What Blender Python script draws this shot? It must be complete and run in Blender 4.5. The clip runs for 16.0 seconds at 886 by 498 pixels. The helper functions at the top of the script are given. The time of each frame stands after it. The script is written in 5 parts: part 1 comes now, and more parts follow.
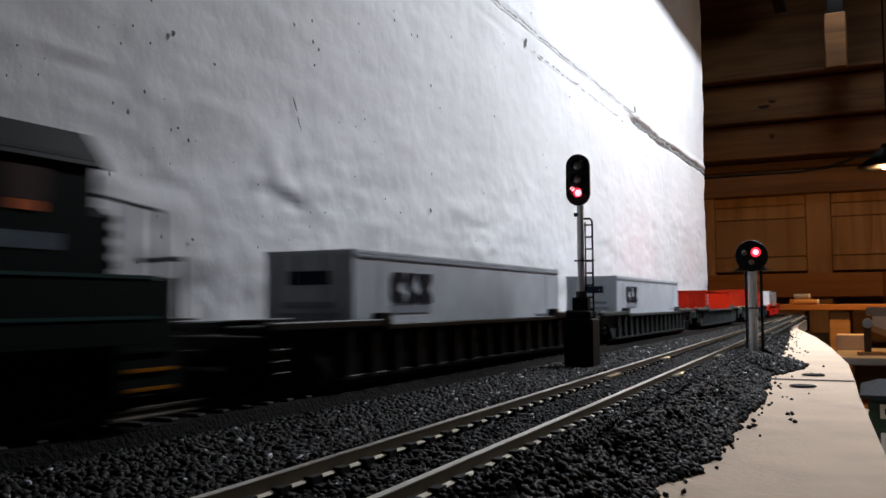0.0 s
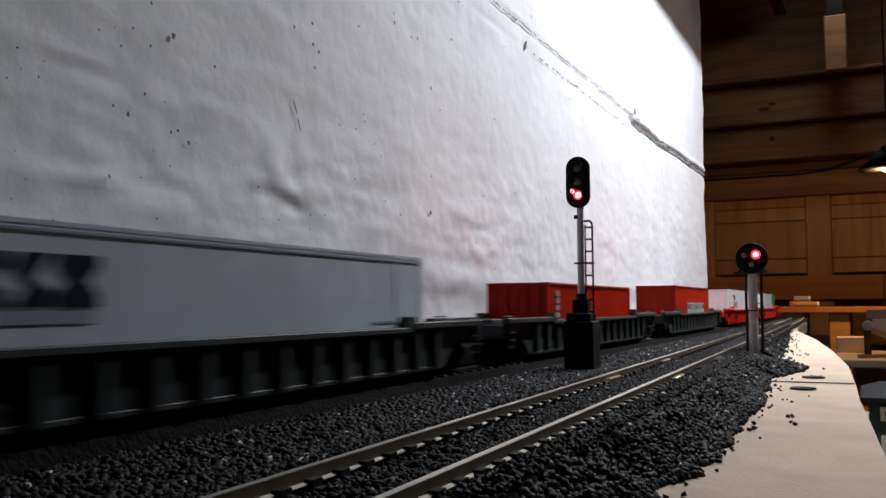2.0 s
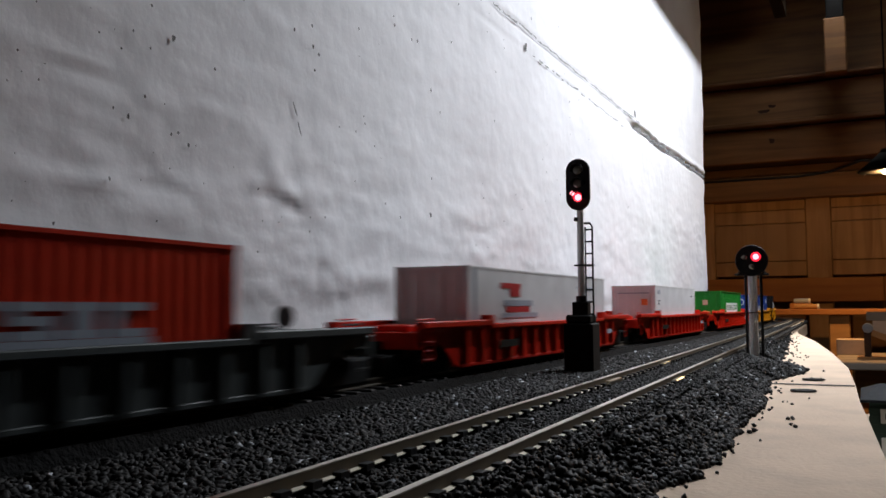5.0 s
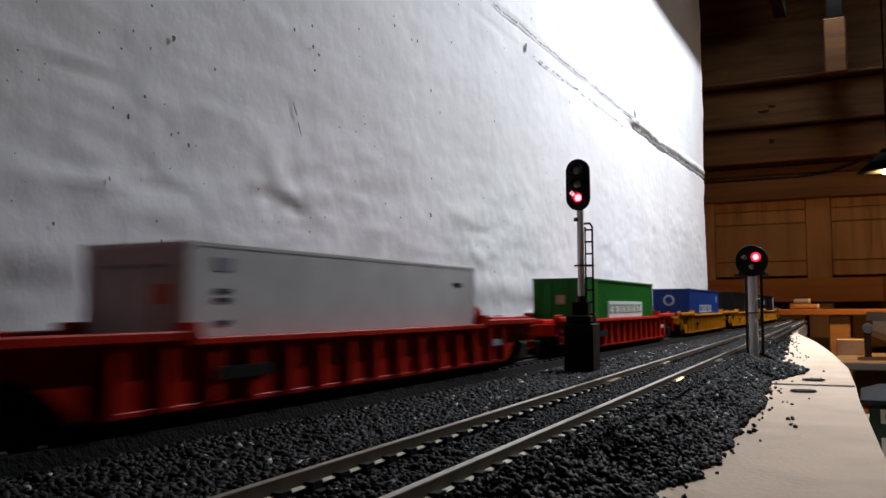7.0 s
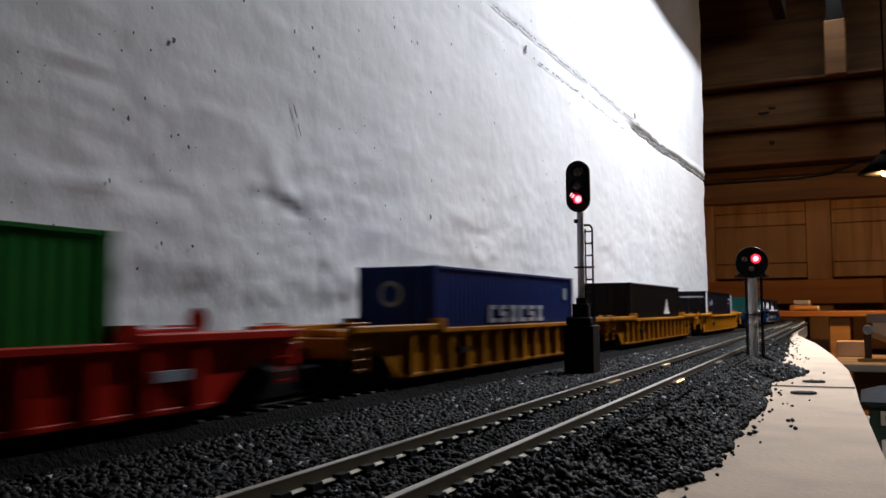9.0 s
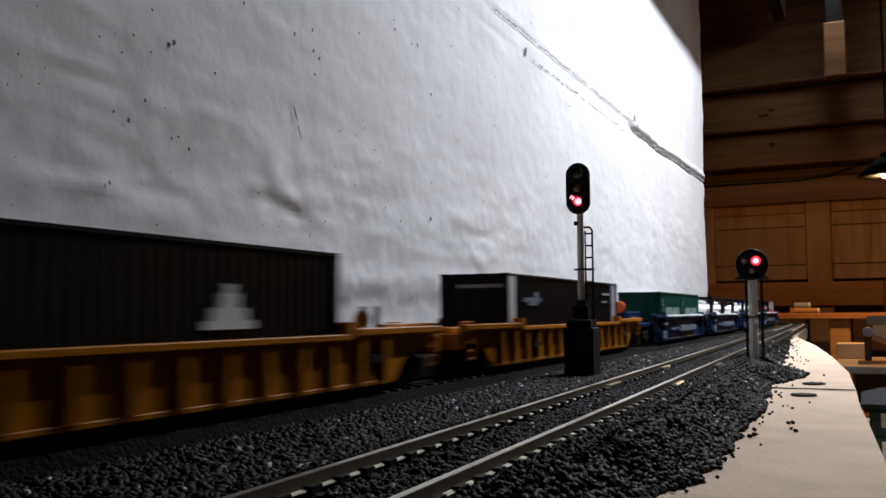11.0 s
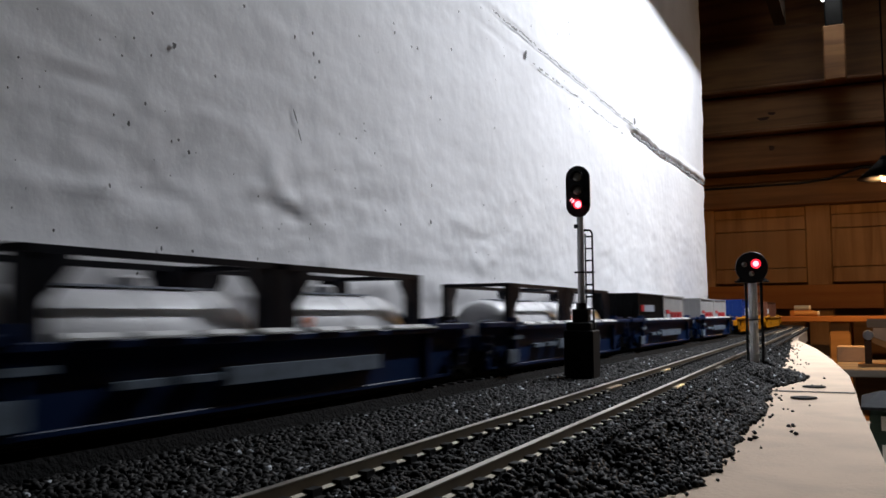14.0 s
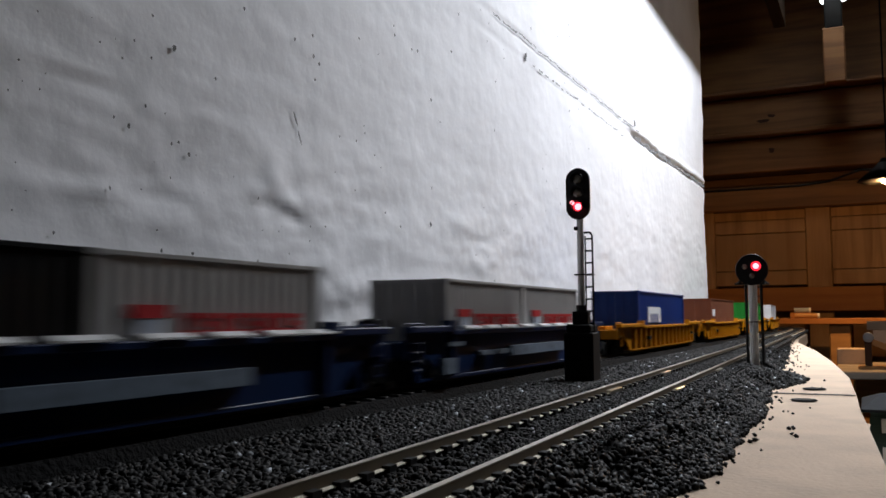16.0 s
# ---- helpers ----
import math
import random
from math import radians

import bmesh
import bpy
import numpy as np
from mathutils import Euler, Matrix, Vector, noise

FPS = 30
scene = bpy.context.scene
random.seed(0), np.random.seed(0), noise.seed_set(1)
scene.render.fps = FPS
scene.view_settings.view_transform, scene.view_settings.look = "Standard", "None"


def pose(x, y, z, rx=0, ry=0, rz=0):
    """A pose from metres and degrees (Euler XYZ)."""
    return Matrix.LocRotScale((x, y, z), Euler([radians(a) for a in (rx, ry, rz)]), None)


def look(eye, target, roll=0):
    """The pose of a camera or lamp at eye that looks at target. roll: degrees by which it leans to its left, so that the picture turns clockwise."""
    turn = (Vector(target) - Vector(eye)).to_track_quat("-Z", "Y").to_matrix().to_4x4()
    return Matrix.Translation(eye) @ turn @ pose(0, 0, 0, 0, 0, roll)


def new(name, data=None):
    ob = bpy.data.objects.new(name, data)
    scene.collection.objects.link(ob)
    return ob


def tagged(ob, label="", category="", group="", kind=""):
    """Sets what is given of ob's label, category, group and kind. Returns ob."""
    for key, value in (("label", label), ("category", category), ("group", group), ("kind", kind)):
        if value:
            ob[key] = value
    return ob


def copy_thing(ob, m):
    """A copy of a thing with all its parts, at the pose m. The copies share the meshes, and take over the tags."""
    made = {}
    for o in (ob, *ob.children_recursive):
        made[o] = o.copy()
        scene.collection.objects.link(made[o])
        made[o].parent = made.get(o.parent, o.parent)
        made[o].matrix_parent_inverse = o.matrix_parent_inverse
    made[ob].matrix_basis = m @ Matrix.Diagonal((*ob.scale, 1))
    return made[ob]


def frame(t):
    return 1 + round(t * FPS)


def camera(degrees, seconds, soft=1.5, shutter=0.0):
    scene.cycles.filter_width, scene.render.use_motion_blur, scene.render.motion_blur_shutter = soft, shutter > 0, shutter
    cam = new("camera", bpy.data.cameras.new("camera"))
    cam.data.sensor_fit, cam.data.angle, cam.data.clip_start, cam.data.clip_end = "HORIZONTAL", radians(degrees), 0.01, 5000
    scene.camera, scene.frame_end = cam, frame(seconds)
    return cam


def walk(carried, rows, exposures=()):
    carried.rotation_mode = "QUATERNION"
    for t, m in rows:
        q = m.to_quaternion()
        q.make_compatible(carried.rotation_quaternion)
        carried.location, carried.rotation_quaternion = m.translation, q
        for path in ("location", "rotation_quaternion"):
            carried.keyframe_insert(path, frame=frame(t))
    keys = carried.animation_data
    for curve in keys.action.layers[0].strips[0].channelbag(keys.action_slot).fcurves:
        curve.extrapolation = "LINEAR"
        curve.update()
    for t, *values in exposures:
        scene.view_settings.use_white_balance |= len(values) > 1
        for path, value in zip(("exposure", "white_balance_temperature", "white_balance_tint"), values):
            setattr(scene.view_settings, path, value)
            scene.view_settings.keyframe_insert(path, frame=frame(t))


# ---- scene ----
cam = camera(53.85, 16.0, soft=1.6, shutter=0.8)
EYE_Z = 0.0284                      # lens height over the layout board
TURN, TILT, LEAN = 25.842, 3.917, -0.385


def eye_pose(rise):
    """The camera lies on the board; only its tilt creeps (rise in thousandths of a radian)."""
    return pose(0, 0, EYE_Z, 90 + TILT + math.degrees(rise * 0.001), 0, TURN) @ pose(0, 0, 0, 0, 0, LEAN)


walk(cam, [(t, eye_pose(r / 1.5436)) for t, r in (
    (0, -8.5), (0.5, -6), (1, -3), (1.5, -2), (2, -4.3), (2.5, -4.7), (3, -2.7), (3.5, -1), (4, 0), (6.5, -1), (7, 0),
    (7.5, 2), (8, 2), (8.5, 2), (9, 3), (11.5, 8.3), (12, 9.7), (12.5, 8.7), (13, 6.7), (13.5, 9.7), (14, 12), (14.5, 14),
    (15, 8.3), (15.5, 11.5), (16, 16))])

# ---- light ----
world = bpy.data.worlds.new("room_dark")
scene.world = world
world.use_nodes = True
world.node_tree.nodes["Background"].inputs[0].default_value = (0.75, 0.85, 1.0, 1)
world.node_tree.nodes["Background"].inputs[1].default_value = 0.001
scene.view_settings.exposure = 0.0


def area_lamp(name, eye, target, sx, sy, watts, colour):
    data = bpy.data.lights.new(name, "AREA")
    data.shape, data.size, data.size_y, data.energy, data.color = "RECTANGLE", sx, sy, watts, colour
    ob = new(name, data)
    ob.matrix_world = look(eye, target)
    return ob


area_lamp("tube_light", (0.07, 0.80, 0.570), (0.07, 0.80, 0), 0.014, 0.6, 7.7, (0.885, 0.925, 1.0))
area_lamp("back_tube_light", (-0.06, 2.90, 1.085), (-0.06, 2.90, 0), 0.10, 0.5, 0.05, (1.0, 0.90, 0.74))
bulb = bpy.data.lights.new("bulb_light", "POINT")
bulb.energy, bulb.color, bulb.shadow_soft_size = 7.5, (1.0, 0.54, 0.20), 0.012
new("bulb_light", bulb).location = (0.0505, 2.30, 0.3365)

# ---- materials ----


def mat(name, colour, rough=0.6, metal=0.0, vary=0.15, scale=60.0, bump=0.0, bump_scale=400.0, dirt=None, dirt_amt=0.0,
        dirt_scale=25.0, spec=0.5, per=0.0, glow=None, glow_power=0.0, island=0.0):
    m = bpy.data.materials.new(name)
    m.use_nodes = True
    nt = m.node_tree
    N, L = nt.nodes, nt.links
    b = N["Principled BSDF"]
    b.inputs["Roughness"].default_value, b.inputs["Metallic"].default_value = rough, metal
    b.inputs["Specular IOR Level"].default_value = spec
    co = N.new("ShaderNodeTexCoord")
    n1 = N.new("ShaderNodeTexNoise")
    n1.inputs["Scale"].default_value, n1.inputs["Detail"].default_value = scale, 6
    L.new(co.outputs["Object"], n1.inputs["Vector"])
    ramp = N.new("ShaderNodeMapRange")
    ramp.inputs[1].default_value, ramp.inputs[2].default_value = 0.25, 0.75
    ramp.inputs[3].default_value, ramp.inputs[4].default_value = 1 - vary, 1 + vary
    L.new(n1.outputs["Fac"], ramp.inputs[0])
    out = ramp.outputs[0]
    for amount, node, sock in ((per, "ShaderNodeObjectInfo", "Random"), (island, "ShaderNodeNewGeometry", "Random Per Island")):
        if amount:
            oi = N.new(node)
            mr = N.new("ShaderNodeMapRange")
            mr.inputs[3].default_value, mr.inputs[4].default_value = 1 - amount, 1 + amount
            L.new(oi.outputs[sock], mr.inputs[0])
            mul = N.new("ShaderNodeMath")
            mul.operation = "MULTIPLY"
            L.new(out, mul.inputs[0])
            L.new(mr.outputs[0], mul.inputs[1])
            out = mul.outputs[0]
    vm = N.new("ShaderNodeVectorMath")
    vm.operation = "SCALE"
    vm.inputs[0].default_value = colour
    L.new(out, vm.inputs["Scale"])
    col = vm.outputs[0]
    if dirt:
        n2 = N.new("ShaderNodeTexNoise")
        n2.inputs["Scale"].default_value, n2.inputs["Detail"].default_value = dirt_scale, 8
        L.new(co.outputs["Object"], n2.inputs["Vector"])
        r2 = N.new("ShaderNodeMapRange")
        r2.inputs[1].default_value, r2.inputs[2].default_value = 0.48, 0.68
        r2.inputs[3].default_value, r2.inputs[4].default_value = 0, dirt_amt
        L.new(n2.outputs["Fac"], r2.inputs[0])
        mx = N.new("ShaderNodeMixRGB")
        L.new(r2.outputs[0], mx.inputs[0])
        L.new(col, mx.inputs[1])
        mx.inputs[2].default_value = (*dirt, 1)
        col = mx.outputs[0]
    L.new(col, b.inputs["Base Color"])
    if bump:
        n3 = N.new("ShaderNodeTexNoise")
        n3.inputs["Scale"].default_value, n3.inputs["Detail"].default_value = bump_scale, 5
        L.new(co.outputs["Object"], n3.inputs["Vector"])
        bp = N.new("ShaderNodeBump")
        bp.inputs["Strength"].default_value, bp.inputs["Distance"].default_value = 1.0, bump
        L.new(n3.outputs["Fac"], bp.inputs["Height"])
        L.new(bp.outputs[0], b.inputs["Normal"])
    if glow:
        b.inputs["Emission Color"].default_value = (*glow, 1)
        b.inputs["Emission Strength"].default_value = glow_power
    return m


def wood(name, colour, dark, axis=0, grain=14.0, rough=0.65, per=0.12):
    m = mat(name, colour, rough, vary=0.12, scale=9, per=per)
    nt = m.node_tree
    N, L = nt.nodes, nt.links
    b = N["Principled BSDF"]
    src = b.inputs["Base Color"].links[0].from_socket
    co = N.new("ShaderNodeTexCoord")
    mp = N.new("ShaderNodeMapping")
    mp.inputs["Scale"].default_value = [grain if i != axis else grain * 0.07 for i in range(3)]
    L.new(co.outputs["Object"], mp.inputs["Vector"])
    n = N.new("ShaderNodeTexNoise")
    n.inputs["Scale"].default_value, n.inputs["Detail"].default_value, n.inputs["Distortion"].default_value = 2.5, 7, 0.6
    L.new(mp.outputs[0], n.inputs["Vector"])
    r = N.new("ShaderNodeMapRange")
    r.inputs[1].default_value, r.inputs[2].default_value = 0.4, 0.7
    L.new(n.outputs["Fac"], r.inputs[0])
    mx = N.new("ShaderNodeMixRGB")
    L.new(r.outputs[0], mx.inputs[0])
    L.new(src, mx.inputs[1])
    mx.inputs[2].default_value = (*dark, 1)
    L.new(mx.outputs[0], b.inputs["Base Color"])
    return m


def plaster():
    """White limewashed rough concrete: pits, smears and trowel lumps on top of the modelled relief."""
    m = mat("whitewashed_concrete", (0.83, 0.83, 0.85), 0.75, vary=0.05, scale=22, dirt=(0.62, 0.62, 0.64), dirt_amt=0.35, dirt_scale=14)
    nt = m.node_tree
    N, L = nt.nodes, nt.links
    b = N["Principled BSDF"]
    co = N.new("ShaderNodeTexCoord")
    fine = N.new("ShaderNodeTexNoise")
    fine.inputs["Scale"].default_value, fine.inputs["Detail"].default_value = 90, 8
    L.new(co.outputs["Object"], fine.inputs["Vector"])
    bp = N.new("ShaderNodeBump")
    bp.inputs["Distance"].default_value, bp.inputs["Strength"].default_value = 0.0005, 1.0
    L.new(fine.outputs["Fac"], bp.inputs["Height"])
    L.new(bp.outputs[0], b.inputs["Normal"])
    return m


M_WALL = plaster()
M_PIT = mat("pit_and_joint_grey", (0.16, 0.16, 0.16), 0.9)
M_CRACK = mat("crack_grey", (0.22, 0.22, 0.22), 0.9, vary=0.3, scale=90)
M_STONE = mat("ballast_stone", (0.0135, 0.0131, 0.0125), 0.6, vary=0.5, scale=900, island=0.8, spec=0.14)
M_BED = mat("ballast_bed", (0.0055, 0.0055, 0.0055), 0.9, vary=0.4, scale=700, bump=0.001, bump_scale=900, spec=0.1)
M_BOARD = mat("homasote_board", (0.70, 0.53, 0.385), 0.85, vary=0.08, scale=40, bump=0.0003, bump_scale=700, dirt=(0.50, 0.38, 0.28), dirt_amt=0.4, dirt_scale=60)
M_EDGE = mat("board_edge_fibre", (0.42, 0.32, 0.23), 0.9, vary=0.25, scale=150, bump=0.0006, bump_scale=500)
M_RAIL = mat("nickel_silver_rail", (0.55, 0.50, 0.42), 0.28, metal=1.0, vary=0.12, scale=200)
M_RAILSIDE = mat("weathered_rail_side", (0.085, 0.060, 0.030), 0.6, metal=0.2, vary=0.2, scale=250)
# Darkened copy of the rail metal for the shade under the train.
M_RAILSHADED = mat("shaded_rail", (0.06, 0.045, 0.03), 0.6, metal=0.3, vary=0.2, scale=200)
M_TIE = mat("tie_plastic", (0.012, 0.010, 0.009), 0.75, vary=0.25, scale=300, per=0.3, spec=0.2)
# Pale diffuse copy of the rail metal: the foot's shine is in the colour.
M_FOOT = mat("rail_foot_sheen", (0.80, 0.72, 0.58), 0.4, metal=0.35, vary=0.2, scale=300)
M_BLACK = mat("black_plastic", (0.006, 0.006, 0.0065), 0.5, vary=0.3, scale=200, spec=0.25)
M_BLACKSOFT = mat("sooty_black_metal", (0.006, 0.006, 0.006), 0.7, vary=0.3, scale=300, spec=0.12)
M_HOOD = mat("dark_hood_metal", (0.03, 0.03, 0.03), 0.7, vary=0.1)
M_KNOT = mat("wood_knot", (0.05, 0.02, 0.008), 0.8, vary=0.3, scale=120)
M_MAST = mat("aluminium_mast_paint", (0.80, 0.80, 0.80), 0.5, metal=0.0, vary=0.08, scale=200)
M_LENS = mat("unlit_lens", (0.20, 0.18, 0.15), 0.12, vary=0.1, spec=0.8)
M_REDLIT = mat("lit_red_lens", (0.8, 0.03, 0.04), 0.3, glow=(1.0, 0.02, 0.05), glow_power=1.6)
M_REDCORE = mat("red_led_core", (1, 0.4, 0.4), 0.3, glow=(1.0, 0.27, 0.32), glow_power=3.2)
M_PLANK = wood("stud_wall_wood", (0.29, 0.135, 0.045), (0.15, 0.065, 0.022), axis=0)
M_STUD = wood("stud_wood", (0.44, 0.25, 0.11), (0.30, 0.15, 0.06), axis=2)
M_JOIST = wood("joist_wood", (0.065, 0.046, 0.03), (0.04, 0.028, 0.017), axis=1)
M_ORANGE = wood("varnished_plywood", (0.42, 0.16, 0.034), (0.30, 0.10, 0.022), axis=0)
M_GREYWOOD = wood("greyed_pine", (0.36, 0.30, 0.24), (0.25, 0.20, 0.15), axis=0)
M_BENCH = wood("bench_pine", (0.50, 0.26, 0.09), (0.34, 0.16, 0.05), axis=0)
M_FLOOR = mat("concrete_floor", (0.16, 0.15, 0.14), 0.8, vary=0.2, scale=6, dirt=(0.09, 0.08, 0.075), dirt_amt=0.6, dirt_scale=3)
M_DARKWALL = mat("dark_basement_wall", (0.20, 0.17, 0.14), 0.85, vary=0.15, scale=5, dirt=(0.12, 0.1, 0.08), dirt_amt=0.5, dirt_scale=3)
M_TUBE = mat("lit_tube", (1, 1, 1), 0.4, glow=(0.95, 0.97, 1.0), glow_power=6)
M_BULB = mat("lit_bulb", (1, 0.9, 0.7), 0.4, glow=(1.0, 0.85, 0.62), glow_power=12)
# Grey shingle darkened: the shade over the house is in the colour.
M_DARKROOF = mat("shaded_model_shingle", (0.022, 0.024, 0.026), 0.9, vary=0.2, scale=300, spec=0.1)
M_ENAMEL = mat("white_enamel", (0.75, 0.75, 0.74), 0.35, vary=0.05)

# a few stones coloured pale, the ballast's glints put into their colour
_nt = M_STONE.node_tree
_src = _nt.nodes["Principled BSDF"].inputs["Base Color"].links[0].from_socket
_geo = _nt.nodes.new("ShaderNodeNewGeometry")
_gt = _nt.nodes.new("ShaderNodeMath")
_gt.operation = "GREATER_THAN"
_gt.inputs[1].default_value = 0.984
_mix = _nt.nodes.new("ShaderNodeMixRGB")
_mix.inputs[2].default_value = (0.42, 0.44, 0.47, 1)
_nt.links.new(_geo.outputs["Random Per Island"], _gt.inputs[0])
_nt.links.new(_gt.outputs[0], _mix.inputs[0])
_nt.links.new(_src, _mix.inputs[1])
_nt.links.new(_mix.outputs[0], _nt.nodes["Principled BSDF"].inputs["Base Color"])

# ---- mesh helpers ----


class Shape:
    """Collects corners and faces of one mesh."""

    def __init__(self):
        self.v, self.f = [], []

    def add(self, verts, faces):
        k = len(self.v)
        self.v += [tuple(p) for p in verts]
        self.f += [tuple(i + k for i in q) for q in faces]
        return self

    def box(self, x0, x1, y0, y1, z0, z1):
        return self.add([(x, y, z) for z in (z0, z1) for y in (y0, y1) for x in (x0, x1)],
                        [(0, 2, 3, 1), (4, 5, 7, 6), (0, 1, 5, 4), (2, 6, 7, 3), (0, 4, 6, 2), (1, 3, 7, 5)])

    def prism(self, outline, axis, a, b):
        """An outline in the plane across axis ('x': (y, z), 'y': (x, z), 'z': (x, y)), drawn out from a to b."""
        put = {"x": lambda p, h: (h, p[0], p[1]), "y": lambda p, h: (p[0], h, p[1]), "z": lambda p, h: (p[0], p[1], h)}[axis]
        n = len(outline)
        return self.add([put(p, h) for h in (a, b) for p in outline],
                        [tuple(range(n))[::-1], tuple(range(n, 2 * n))] + [(i, (i + 1) % n, n + (i + 1) % n, n + i) for i in range(n)])

    def rod(self, p, q, r, n=8, r2=None):
        p, q = Vector(p), Vector(q)
        d = (q - p).normalized()
        a = d.orthogonal().normalized()
        b = d.cross(a)
        ring = [(math.cos(2 * math.pi * i / n), math.sin(2 * math.pi * i / n)) for i in range(n)]
        r2 = r if r2 is None else r2
        return self.add([p + (a * c + b * s) * r for c, s in ring] + [q + (a * c + b * s) * r2 for c, s in ring],
                        [tuple(range(n))[::-1], tuple(range(n, 2 * n))] + [(i, (i + 1) % n, n + (i + 1) % n, n + i) for i in range(n)])

    def lathe(self, profile, axis="z", at=(0, 0, 0), n=20):
        """Spins (radius, height) pairs about an axis."""
        put = {"x": lambda c, s, h: (h, c, s), "y": lambda c, s, h: (c, h, s), "z": lambda c, s, h: (c, s, h)}[axis]
        vs, m = [], len(profile)
        for r, h in profile:
            for i in range(n):
                a = 2 * math.pi * i / n
                p = put(r * math.cos(a), r * math.sin(a), h)
                vs.append((p[0] + at[0], p[1] + at[1], p[2] + at[2]))
        fs = [(j * n + i, j * n + (i + 1) % n, (j + 1) * n + (i + 1) % n, (j + 1) * n + i) for j in range(m - 1) for i in range(n)]
        fs += [tuple(range(n))[::-1], tuple(range((m - 1) * n, m * n))]
        return self.add(vs, fs)

    def mesh(self, name, material, bevel=0.0, smooth=False):
        bm = bmesh.new()
        me = bpy.data.meshes.new(name)
        me.from_pydata(self.v, [], self.f)
        bm.from_mesh(me)
        bmesh.ops.recalc_face_normals(bm, faces=bm.faces)
        if bevel:
            bmesh.ops.bevel(bm, geom=bm.edges[:], offset=bevel, segments=1, affect="EDGES", clamp_overlap=True)
        bm.to_mesh(me)
        bm.free()
        me.materials.append(material)
        if smooth:
            for p in me.polygons:
                p.use_smooth = True
        return me


def part(name, shape, material, parent=None, label="", bevel=0.0, smooth=False):
    data = shape if isinstance(shape, bpy.types.Mesh) else shape.mesh(name, material, bevel, smooth)
    ob = new(name, data)
    ob.parent = parent
    if label:
        ob["label"] = label
    return ob


def thing(name, label, category, group="", kind="", at=(0, 0, 0)):
    ob = new(name)
    ob.location = at
    return tagged(ob, label, category, group, kind)


def bx(*a):
    return Shape().box(*a)


# ---- plan of the tracks ----
RAIL_Z = 0.009
TRAIN_X, CURVE_Y, CURVE_R = -0.1341, 1.36, 0.76


def on_path(s, off=0.0):
    """A point s metres along the train's track (s is y while it runs straight), off metres to its right."""
    if s < CURVE_Y:
        return Vector((TRAIN_X + off, s, 0))
    a = (s - CURVE_Y) / CURVE_R
    if a < math.pi / 2:
        return Vector((TRAIN_X - CURVE_R + (CURVE_R + off) * math.cos(a), CURVE_Y + (CURVE_R + off) * math.sin(a), 0))
    return Vector((TRAIN_X - CURVE_R - (s - CURVE_Y - CURVE_R * math.pi / 2), CURVE_Y + CURVE_R + off, 0))


def near_gap(s):
    """How far the nearer track lies from the train's track."""
    lin = 0.0827 - 0.02948 * s
    return max(lin, 0.0420) if s > 0 else 0.0827


def run(t):
    return 0.19536 * t + 0.001339 * t * t

# ---- the room ----
WALL_X, CORNER_Y = -0.190, 1.222


def rise(q):
    """A smooth step from 0 to 1 about q = 0."""
    return 0.5 + 0.5 * math.tanh(q / 2)


def swell(y, z, cy, cz, ry, rz, h):
    return h * math.exp(-((y - cy) / ry) ** 2 - ((z - cz) / rz) ** 2)


